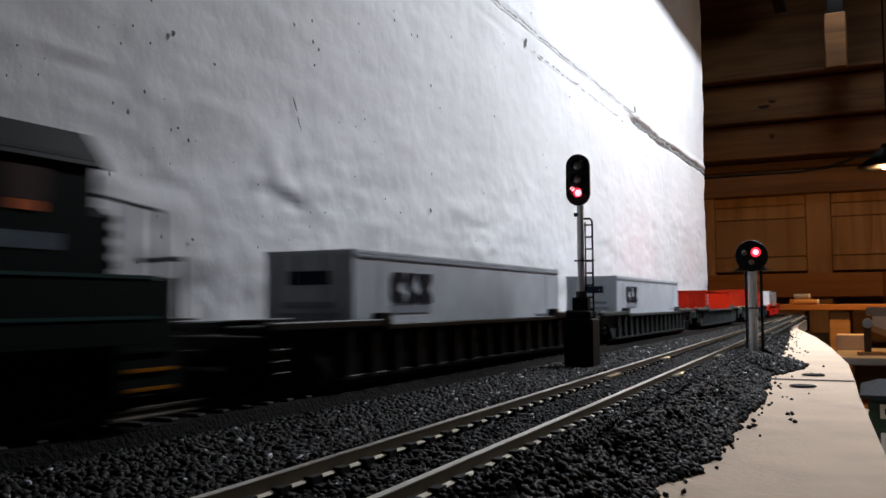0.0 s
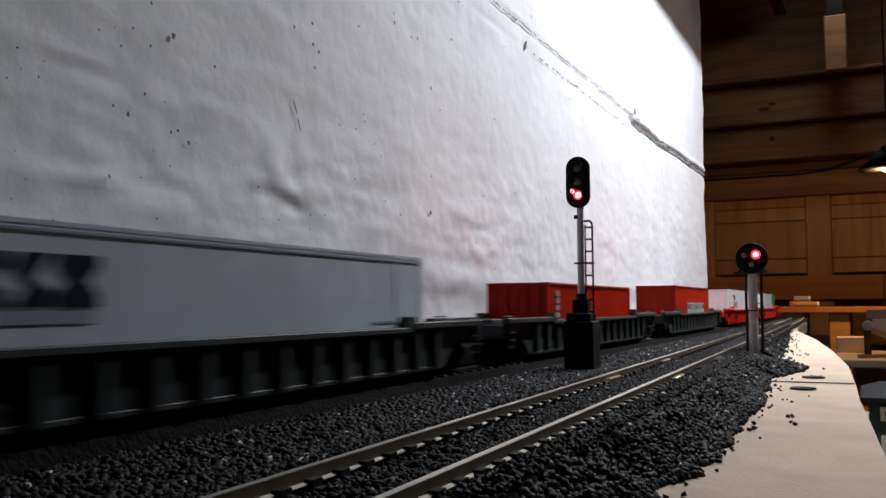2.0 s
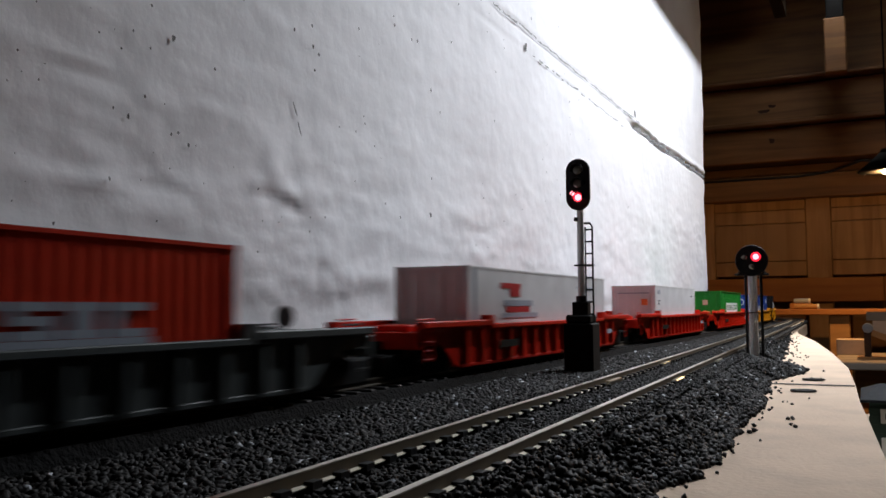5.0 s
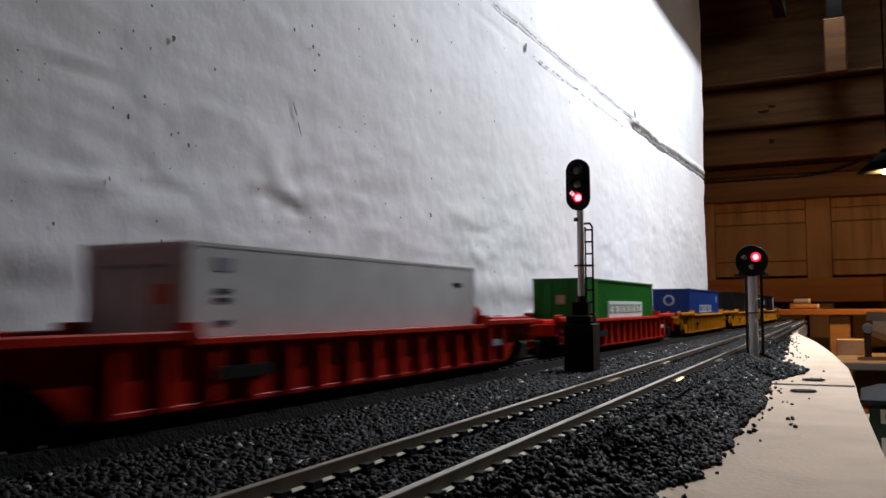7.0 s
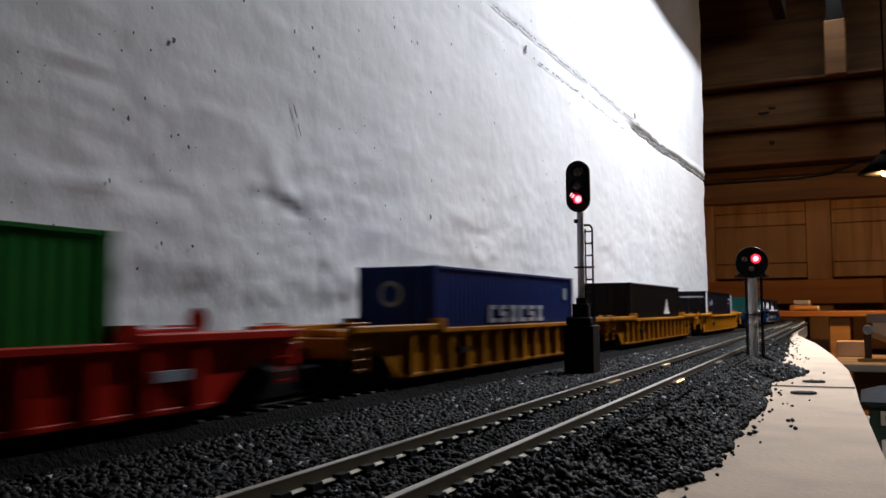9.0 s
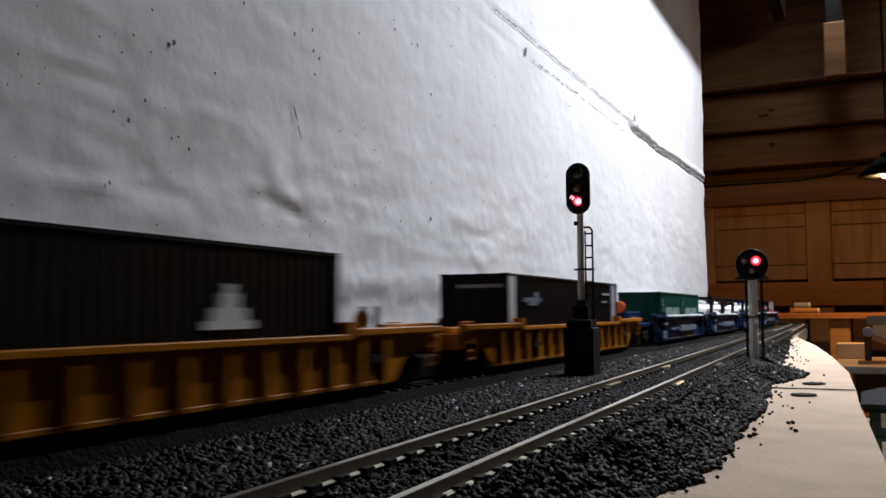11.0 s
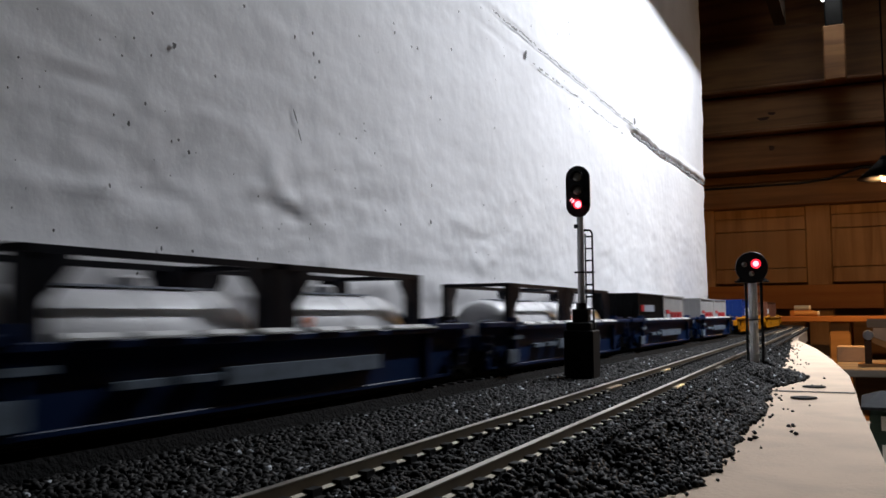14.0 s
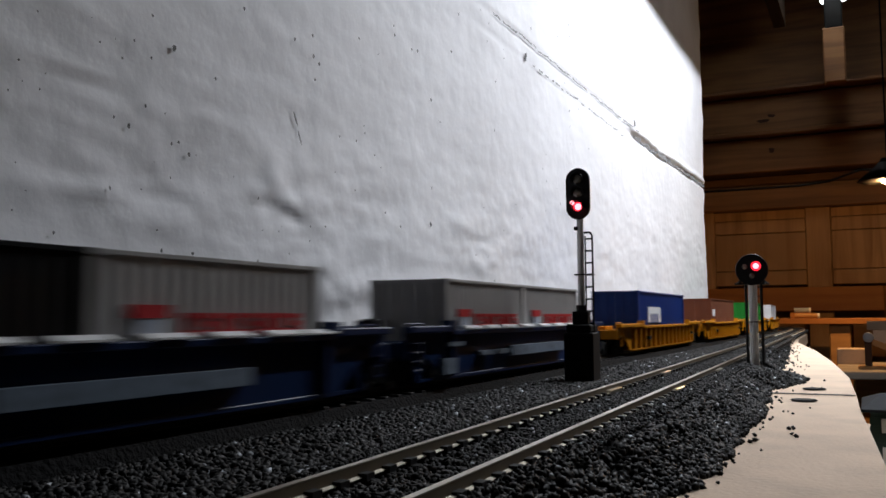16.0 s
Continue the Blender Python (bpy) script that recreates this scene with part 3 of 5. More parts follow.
# ---- tracks ----
def rail_strip(line, off):
    """Flat-bottomed rail swept along a line of (point, side vector)."""
    prof = [(-0.0010, 0), (0.0010, 0), (0.0010, 0.0003), (0.00028, 0.0006), (0.00028, 0.0014), (0.00055, 0.0016), (0.00055, 0.0021), (-0.00055, 0.0021),
            (-0.00055, 0.0016), (-0.00028, 0.0014), (-0.00028, 0.0006), (-0.0010, 0.0003)]
    s, n = Shape(), len(prof)
    vs = [(p + side * (off + u) + Vector((0, 0, RAIL_Z - 0.0021 + w))) for p, side in line for u, w in prof]
    fs = [(j * n + i, j * n + (i + 1) % n, (j + 1) * n + (i + 1) % n, (j + 1) * n + i) for j in range(len(line) - 1) for i in range(n)]
    return s.add(vs, fs)


def line_of(gap, ss):
    pts = [on_path(s, gap(s)) for s in ss]
    res = []
    for i, p in enumerate(pts):
        d = (pts[min(i + 1, len(pts) - 1)] - pts[max(i - 1, 0)]).normalized()
        res.append((p, Vector((d.y, -d.x, 0))))
    return res


def track(name_label, gap, s0, s1, detailed):
    tr = thing("railway_track", name_label, "track", "model tracks")
    ss = list(np.arange(s0, min(s1, CURVE_Y), 0.02)) + list(np.arange(CURVE_Y, s1, 0.05))
    line = line_of(gap, ss)
    for off in (-0.00825, 0.00825):
        part("rail", rail_strip(line, off), M_RAIL if detailed else M_RAILSHADED, tr, "worn nickel silver rail" if detailed else "rail in a darkened colour for the shade under the train")
        if detailed:
            z = RAIL_Z - 0.0021
            seg = [(p, sd) for p, sd in line if -0.05 < p.y < 1.36]
            for sg in (-1, 1):
                for nm, m_, quad, lab in (("rail_web", M_RAILSIDE, ((off + sg * 0.00062, z + 0.00050), (off + sg * 0.00062, z + 0.00195)), "brown weathered rail web"),
                                          ("rail_foot", M_FOOT, ((off + sg * 0.00060, z + 0.00052), (off + sg * 0.0014, z + 0.00034)), "metal rail foot, its shine put into the colour")):
                    strip = Shape()
                    (a0, h0), (a1, h1) = quad
                    vs = [q for p, sd in seg for q in (p + sd * a0 + Vector((0, 0, h0)), p + sd * a1 + Vector((0, 0, h1)))]
                    strip.add(vs, [(2 * k, 2 * k + 2, 2 * k + 3, 2 * k + 1) for k in range(len(seg) - 1)])
                    part(nm, strip, m_, tr, lab)
    tie = bx(-0.0138, 0.0138, -0.00125, 0.00125, RAIL_Z - 0.0044, RAIL_Z - 0.0022).mesh("tie", M_TIE, 0.0003)
    plate = Shape().box(-0.0019, -0.0004, -0.0011, 0.0011, RAIL_Z - 0.0023, RAIL_Z - 0.00125).box(0.0004, 0.0019, -0.0011, 0.0011, RAIL_Z - 0.0023, RAIL_Z - 0.00125).mesh("rail_chair", M_BLACK)
    count = 0
    s = max(s0, 0.07) if detailed else s0
    while s < min(s1, 1.95):
        p = on_path(s, gap(s))
        d = (on_path(s + 0.01, gap(s + 0.01)) - p).normalized()
        rz = math.atan2(-d.x, d.y)
        t = part("tie", tie, None, tr)
        t.matrix_basis = Matrix.Translation(p) @ Matrix.Rotation(rz, 4, "Z")
        if detailed and s < 0.95:
            for off in (-0.00825, 0.00825):
                q = part("rail_chair", plate, None, t)
                q.location = (off, 0, 0)
        s += 0.0066 if detailed else 0.0075
    if detailed:
        for s, off in ((0.247, -0.00825), (0.330, -0.00825), (0.257, 0.00825), (0.353, 0.00825)):
            p = on_path(s, gap(s))
            j = part("rail_joiner", bx(-0.0019, 0.0019, -0.007, 0.007, RAIL_Z - 0.0023, RAIL_Z - 0.0010), M_RAIL, tr, "bright metal rail joiner", bevel=0.0002)
            j.matrix_basis = Matrix.Translation(p + Vector((off, 0, 0))) @ Matrix.Rotation(0.0295, 4, "Z")
    return tr


track("nearer model railway track with worn metal rails in ballast", near_gap, -3.8, 4.4, True)
track("model railway track under the train, beside the wall", lambda s: 0.0, -3.8, 6.0, False)

# ---- signals ----


def tri_signal():
    """Three-aspect signal with a pill-shaped target, ladder and relay case."""
    g = thing("railway_signal", "black three-lens signal on a grey mast, red lit", "signal", "model signals", at=(-0.0998, 0.3294, 0.0044))
    face = -0.003
    pill = []
    hw, z0, z1 = 0.0047, 0.0665, 0.0772
    for i in range(17):
        a = math.pi * i / 16
        pill.append((hw * math.cos(a), z1 + hw * math.sin(a)))
    for i in range(17):
        a = math.pi + math.pi * i / 16
        pill.append((hw * math.cos(a), z0 + hw * math.sin(a)))
    tgt = part("target", Shape().prism(pill, "y", face, face + 0.0012), M_BLACK, g, "black pill-shaped target plate")
    part("lamp_housing", Shape().prism([(x * 0.7, 0.0718 + (z - 0.0718) * 0.82) for x, z in pill], "y", face + 0.0012, face + 0.005), M_BLACK, g)
    for i, z in enumerate((0.0775, 0.0722, 0.0668)):
        hood = Shape()
        n = 14
        for k in range(n):
            a0, a1 = math.pi * (k / n) - 0.3 * (1 - 2 * k / n), math.pi * ((k + 1) / n) - 0.3 * (1 - 2 * (k + 1) / n)
            q = [(0.0021 * math.cos(a), 0.0021 * math.sin(a)) for a in (a0, a1)]
            o = [(0.0024 * math.cos(a), 0.0024 * math.sin(a)) for a in (a0, a1)]
            hood.add([(q[0][0], face, z + q[0][1]), (q[1][0], face, z + q[1][1]), (q[1][0], face - 0.0028, z + q[1][1]), (q[0][0], face - 0.0028, z + q[0][1]),
                      (o[0][0], face, z + o[0][1]), (o[1][0], face, z + o[1][1]), (o[1][0], face - 0.0028, z + o[1][1]), (o[0][0], face - 0.0028, z + o[0][1])],
                     [(0, 1, 2, 3), (4, 7, 6, 5), (3, 2, 6, 7)])
        part("visor", hood, M_BLACK, tgt)
        part("lens", Shape().lathe([(0.0018, 0), (0.0017, -0.0004), (0.0010, -0.0008), (0.0002, -0.0009)], "y", (0, face - 0.0002, z), 16), M_REDLIT if i == 2 else M_LENS, tgt,
             "glowing red lens" if i == 2 else "unlit clear lens", smooth=True)
    part("glow_cap", Shape().lathe([(0.0013, 0), (0.0010, -0.0006), (0.0002, -0.0009)], "y", (0.0004, face - 0.0012, 0.0666), 12), M_REDCORE, tgt, "bright red lamp", smooth=True)
    # the visor's red reflection, put in as a second glowing cap
    part("glow_cap", Shape().lathe([(0.0009, 0), (0.0007, -0.0005), (0.0002, -0.0007)], "y", (-0.0018, face - 0.0016, 0.0682), 12), M_REDCORE, tgt, "red reflection in the visor, as a glowing cap", smooth=True)
    part("mast", Shape().rod((0, 0, 0.024), (0, 0, 0.063), 0.00135, 14), M_MAST, g, "grey painted tube mast", smooth=False)
    part("mast_collar", Shape().rod((0, 0, 0.0235), (0, 0, 0.0285), 0.0021, 14), M_BLACK, g)
    part("bracket", bx(-0.0022, 0.0005, -0.0012, 0.0012, 0.0578, 0.0592), M_BLACK, g)
    lad = part("ladder", Shape().rod((0.0045, 0.0008, 0.0185), (0.0045, 0.0008, 0.0555), 0.00042, 6).rod((0.0017, 0.0008, 0.0185), (0.0017, 0.0008, 0.0555), 0.00034, 6)
               .rod((0.0045, 0.0008, 0.0555), (0.0036, 0.0008, 0.0569), 0.00042, 6).rod((0.0036, 0.0008, 0.0569), (0.001, 0.0008, 0.0569), 0.00042, 6), M_BLACK, g, "thin black ladder")
    for i in range(8):
        z = 0.0215 + i * 0.0047
        part("rung", Shape().rod((0.0014, 0.0008, z), (0.0046, 0.0008, z), 0.00036, 6), M_BLACK, lad)
    part("ladder_stay", bx(-0.0022, 0.0052, -0.0018, 0.0012, 0.0401, 0.0407), M_BLACK, g)
    case = part("relay_case", bx(-0.0058, 0.0056, -0.006, 0.006, -0.004, 0.0180), M_BLACKSOFT, g, "plain black relay case", bevel=0.0005)
    part("case_roof", bx(-0.0050, 0.0046, -0.0055, 0.0055, 0.0180, 0.0212), M_BLACKSOFT, case, bevel=0.0006)
    part("case_pedestal", bx(-0.0032, 0.0030, -0.0024, 0.0024, 0.0212, 0.0262), M_BLACKSOFT, case, bevel=0.0003)
    return g


def round_signal():
    """Searchlight-style signal with a round target on a pale mast."""
    g = thing("railway_signal", "round black searchlight signal on a pale mast, red lit", "signal", "model signals", at=(-0.0478, 0.431, 0.0045))
    g.scale = (0.919, 0.919, 0.919)
    face, zc = -0.003, 0.0493
    tgt = part("target", Shape().lathe([(0.0078, face), (0.0080, face + 0.0006), (0.0076, face + 0.0012)], "y", (0, 0, zc), 32), M_BLACK, g, "round black target disc")
    part("lamp_body", Shape().lathe([(0.0046, face + 0.0012), (0.0046, 0.004), (0.003, 0.006)], "y", (0, 0, zc), 20), M_BLACK, g)
    part("lens", Shape().lathe([(0.0015, face - 0.0002), (0.0012, face - 0.0008), (0.0003, face - 0.0011)], "y", (0.0021, 0, zc + 0.0018), 16), M_REDCORE, tgt, "bright red lit lens", smooth=True)
    # the lit lens's red halo is put in as a glowing ring
    part("lens_halo", Shape().lathe([(0.0024, face - 0.0001), (0.0022, face - 0.0006), (0.0015, face - 0.0003)], "y", (0.0021, 0, zc + 0.0018), 18), M_REDLIT, tgt, "red halo of the lens, as a glowing ring")
    for dx, dz in ((-0.0034, 0.0016), (0.0, -0.0032)):
        part("lens", Shape().lathe([(0.0014, face - 0.0001), (0.0011, face - 0.0006), (0.0002, face - 0.0008)], "y", (dx, 0, zc + dz), 14), M_LENS, tgt, "unlit lens", smooth=True)
    part("platform", bx(-0.0085, 0.0080, -0.0028, 0.0040, 0.0418, 0.0427), M_BLACK, g, bevel=0.0002)
    for x in (-0.0070, 0.0066):
        part("platform_brace", Shape().rod((x, 0, 0.0423), (x * 0.55, 0, 0.0453), 0.0009, 6), M_BLACK, g)
    part("mast", Shape().rod((0, 0, -0.0035), (0, 0, 0.0423), 0.0022, 16), M_MAST, g, "pale grey round mast")
    part("mast_foot", Shape().rod((0, 0, -0.0045), (0, 0, 0.0010), 0.0034, 14), M_BLACK, g)
    part("mast_band", bx(-0.0035, 0.0035, -0.0026, 0.0026, 0.0226, 0.0231), M_BLACK, g)
    lad = part("ladder", Shape().rod((0.0040, 0.002, -0.003), (0.0040, 0.002, 0.042), 0.0008, 6).rod((-0.0034, 0.002, -0.003), (-0.0034, 0.002, 0.042), 0.0007, 6), M_BLACK, g, "thin black ladder behind the mast")
    for i in range(9):
        part("rung", Shape().rod((-0.0031, 0.002, 0.003 + 0.0047 * i), (0.0042, 0.002, 0.003 + 0.0047 * i), 0.00022, 5), M_BLACK, lad)
    return g


tri_signal().rotation_euler = (0, 0, radians(3))
round_signal().rotation_euler = (0, 0, radians(3))


# ---- the train ----
def paint(name, colour, grime=0.5, rough=0.45):
    return mat(name, colour, rough, vary=0.10, scale=90, dirt=tuple(c * 0.4 + 0.004 for c in colour), dirt_amt=grime * 0.7, dirt_scale=70, spec=0.14)


P_GREY = paint("grey_car_paint", (0.070, 0.080, 0.080), 0.8)
P_DARK = paint("dark_brown_car_paint", (0.010, 0.008, 0.007))
P_RED = paint("red_car_paint", (0.52, 0.014, 0.003), 0.7)
P_YELLOW = paint("yellow_car_paint", (0.45, 0.165, 0.003), 0.9)
P_BLUE = paint("blue_car_paint", (0.0025, 0.016, 0.064))
P_UNDER = mat("truck_black", (0.006, 0.006, 0.006), 0.75, vary=0.3, scale=300, spec=0.12)
P_WHEEL = mat("wheel_steel", (0.20, 0.18, 0.16), 0.4, metal=0.8, vary=0.2)
C_SILVER = paint("silver_grey_container", (0.66, 0.71, 0.78), 0.12)
C_WHITE = paint("white_container", (0.66, 0.67, 0.68), 0.12)
C_RED = paint("red_container", (0.62, 0.022, 0.005), 0.2)
C_RUST = paint("rust_red_container", (0.52, 0.025, 0.006), 0.2)
C_GREEN = paint("green_container", (0.012, 0.17, 0.022), 0.25)
C_BLUE = paint("blue_container", (0.008, 0.032, 0.17), 0.25)
C_NAVY = paint("navy_container", (0.003, 0.0038, 0.008), 0.25)
C_BLACK = paint("black_blue_container", (0.0032, 0.0034, 0.004), 0.25)
C_TEAL = paint("teal_container", (0.005, 0.060, 0.048), 0.3)
C_GREY = paint("grey_container", (0.40, 0.39, 0.38), 0.2)
C_BROWN = paint("brown_container", (0.16, 0.06, 0.035), 0.3)
M_MARKBLUE = mat("navy_lettering", (0.006, 0.013, 0.030), 0.5, vary=0.08, spec=0.12)
M_MARKWHITE = mat("white_lettering", (0.72, 0.74, 0.76), 0.5, vary=0.08, spec=0.12)
M_MARKRED = mat("red_lettering", (0.42, 0.03, 0.035), 0.5, vary=0.08, spec=0.12)
M_MARKGREY = mat("grey_lettering", (0.33, 0.36, 0.42), 0.5, vary=0.08, spec=0.12)
M_MARKTEAL = mat("faded_teal_grey_lettering", (0.16, 0.23, 0.22), 0.55, vary=0.2, scale=150)
M_MARKDIM = mat("worn_pale_blue_lettering", (0.13, 0.17, 0.22), 0.6, vary=0.5, scale=350)
M_TANK = mat("polished_tank_shell", (0.80, 0.80, 0.82), 0.42, metal=0.0, vary=0.05, scale=60)
M_STRIPE = mat("teal_stripe", (0.015, 0.055, 0.050), 0.5, spec=0.2)
M_ORANGEDISC = mat("orange_wheel_sign_glint", (0.75, 0.16, 0.03), 0.5, vary=0.1)
HEADING = []          # every moving thing: (object, s at the start, height over the rails, half wheelbase)


def placed(ob, s, z=0.0, half=0.085):
    HEADING.append((ob, s, z, half))
    return ob


def truck(parent, y):
    tk = part("truck", bx(-0.0105, 0.0105, y - 0.0035, y + 0.0035, 0.0035, 0.0075), P_UNDER, parent, "black four-wheel truck", bevel=0.0004)
    for x in (-0.0118, 0.0118):
        o = [(y - 0.0135, 0.0062), (y - 0.0135, 0.0038), (y - 0.0085, 0.0030), (y - 0.004, 0.0016), (y + 0.004, 0.0016), (y + 0.0085, 0.0030),
             (y + 0.0135, 0.0038), (y + 0.0135, 0.0062), (y + 0.005, 0.0080), (y - 0.005, 0.0080)]
        part("side_frame", Shape().prism(o, "x", x - 0.0010, x + 0.0010), P_UNDER, tk)
    for dy in (-0.0100, 0.0100):
        for x in (-0.0083, 0.0083):
            sg = 1 if x > 0 else -1
            part("wheel", Shape().lathe([(0.0053, -0.0012), (0.0062, -0.0011), (0.0062, -0.0007), (0.0053, -0.0004), (0.0052, 0.0013), (0.002, 0.0010)], "x", (0, 0, 0), 18)
                 if sg < 0 else Shape().lathe([(0.0053, 0.0012), (0.0062, 0.0011), (0.0062, 0.0007), (0.0053, 0.0004), (0.0052, -0.0013), (0.002, -0.0010)], "x", (0, 0, 0), 18),
                 P_WHEEL, tk).location = (x + sg * 0.0002, y + dy, 0.0053)
        part("axle", Shape().rod((-0.0125, y + dy, 0.0053), (0.0125, y + dy, 0.0053), 0.0010, 8), P_UNDER, tk)
    return tk


def well_car(paint_, label, group, half=0.127, deep=0.094, rim=0.0137, ribs=15, marks=None, wheel_disc=None):
    """A well car: two deep ribbed side sills, end platforms over the trucks, ladders, brake wheel, couplers."""
    car = thing("well_car", label, "train car", group)
    w = 0.0150
    zb = 0.0003
    end = half - 0.004
    for sg in (-1, 1):
        x0, x1 = sorted((sg * w, sg * (w - 0.0009)))
        o = [(-end, rim), (-end, 0.0098), (-deep - 0.016, 0.0088), (-deep - 0.009, 0.0064), (-deep - 0.003, zb + 0.0008), (-deep, zb), (deep, zb), (deep + 0.003, zb + 0.0008),
             (deep + 0.009, 0.0064), (deep + 0.016, 0.0088), (end, 0.0098), (end, rim)]
        side = part("side_sill", Shape().prism(o, "x", x0, x1), paint_, car, "")
        c0, c1 = sorted((sg * (w + 0.0024), sg * (w - 0.0010)))
        part("top_chord", bx(c0, c1, -0.072, 0.072, rim - 0.0011, rim + 0.0004), paint_, side, bevel=0.0002)
        for y0, y1 in ((-end, -0.072), (0.072, end)):
            part("raised_chord", bx(c0, c1, y0, y1, rim - 0.0002, rim + 0.0018), paint_, side, bevel=0.0003)
            ym = y0 if y0 > 0 else y1
            part("corner_guide", Shape().prism([(ym - 0.003, rim), (ym + 0.003, rim), (ym + 0.002, rim + 0.0034), (ym - 0.002, rim + 0.0034)], "x", c0, c1), paint_, side)
        part("bottom_chord", bx(min(sg * (w + 0.0005), sg * (w - 0.0008)), max(sg * (w + 0.0005), sg * (w - 0.0008)), -deep, deep, zb - 0.0001, zb + 0.0011), paint_, side, bevel=0.0002)
        r0, r1 = sorted((sg * w, sg * (w + 0.0018)))
        rb = Shape().prism([(-0.0012, zb + 0.0011), (0.0012, zb + 0.0011), (0.0007, rim - 0.0011), (-0.0007, rim - 0.0011)], "x", r0, r1).mesh("rib", paint_)
        for i in range(ribs):
            q = part("rib", rb, None, side)
            q.location = (0, -deep + 0.004 + (2 * deep - 0.008) * i / (ribs - 1), 0)
    part("well_floor", bx(-w + 0.001, w - 0.001, -0.090, 0.090, zb, zb + 0.0008), paint_, car)
    for sg in (-1, 1):
        y0, y1 = sorted((sg * 0.088, sg * end))
        part("bulkhead", bx(-w + 0.001, w - 0.001, *sorted((sg * 0.0885, sg * 0.0905)), 0.001, 0.0125), paint_, car)
        part("end_platform", bx(-w + 0.001, w - 0.001, *sorted((sg * 0.0905, sg * end)), 0.0100, 0.0122), paint_, car, bevel=0.0003)
        part("end_sill", bx(-w - 0.0006, w + 0.0006, *sorted((sg * (end - 0.0015), sg * (end + 0.0012))), 0.0072, 0.0125), paint_, car, bevel=0.0003)
        part("centre_sill", bx(-0.0085, 0.0085, *sorted((sg * 0.0905, sg * (end - 0.002))), 0.0048, 0.0100), P_UNDER, car)
        part("brake_gear", bx(-0.0115, 0.0115, *sorted((sg * (deep + 0.001), sg * (end - 0.003))), -0.0008, 0.0050), P_UNDER, car, bevel=0.0006)
        part("draft_gear", bx(-0.0035, 0.0035, *sorted((sg * (end - 0.02), sg * (end + 0.003))), 0.0062, 0.0098), P_UNDER, car)
        part("coupler", Shape().prism([(-0.0012, sg * (end + 0.002)), (0.0012, sg * (end + 0.002)), (0.0020, sg * (half + 0.002)), (0.0006, sg * (half + 0.005)), (-0.0018, sg * (half + 0.004))], "z", 0.0064, 0.0096), P_UNDER, car, "black knuckle coupler")
        reach = end + (0.0095 if half > 0.12 else 0.0030)
        part("brake_rigging", bx(-0.0095, 0.0095, *sorted((sg * (end - 0.0028), sg * reach)), -0.0010, 0.0060), P_UNDER, car, "black rigging under the coupler", bevel=0.0006)
        part("hitch_box", bx(-0.006, 0.006, *sorted((sg * 0.098, sg * 0.112)), 0.0122, 0.0143), paint_, car, bevel=0.0004)
        for sx in (-1, 1):
            lad = part("ladder", Shape().rod((sx * (w + 0.0012), sg * (end - 0.0075), 0.0035), (sx * (w + 0.0012), sg * (end - 0.0075), 0.0125), 0.0004, 6)
                       .rod((sx * (w + 0.0012), sg * (end - 0.0025), 0.0035), (sx * (w + 0.0012), sg * (end - 0.0025), 0.0125), 0.0004, 6), paint_, car)
            for k in range(4):
                part("rung", Shape().rod((sx * (w + 0.0012), sg * (end - 0.0075), 0.0042 + k * 0.0026), (sx * (w + 0.0012), sg * (end - 0.0025), 0.0042 + k * 0.0026), 0.0002, 5), paint_, lad)
            part("grab_iron", Shape().rod((sx * (w - 0.001), sg * (end - 0.012), rim + 0.0024), (sx * (w - 0.001), sg * (end - 0.002), rim + 0.0024), 0.0003, 5), paint_, car)
        truck(car, sg * 0.104)
    disc = wheel_disc or paint_
    part("brake_wheel", Shape().lathe([(0.0026, 0.0), (0.0030, 0.0004), (0.0026, 0.0008)], "y", (-0.006, end - 0.009, 0.0175), 16).rod((-0.006, end - 0.0086, 0.012), (-0.006, end - 0.0086, 0.0175), 0.0005, 6), disc, car, "round brake wheel")
    for y0, y1, z0, z1, mm in marks or ():
        part("marking", bx(w + 0.0002, w + 0.0021, y0, y1, z0, z1), mm, car, "small painted lettering")
    return car


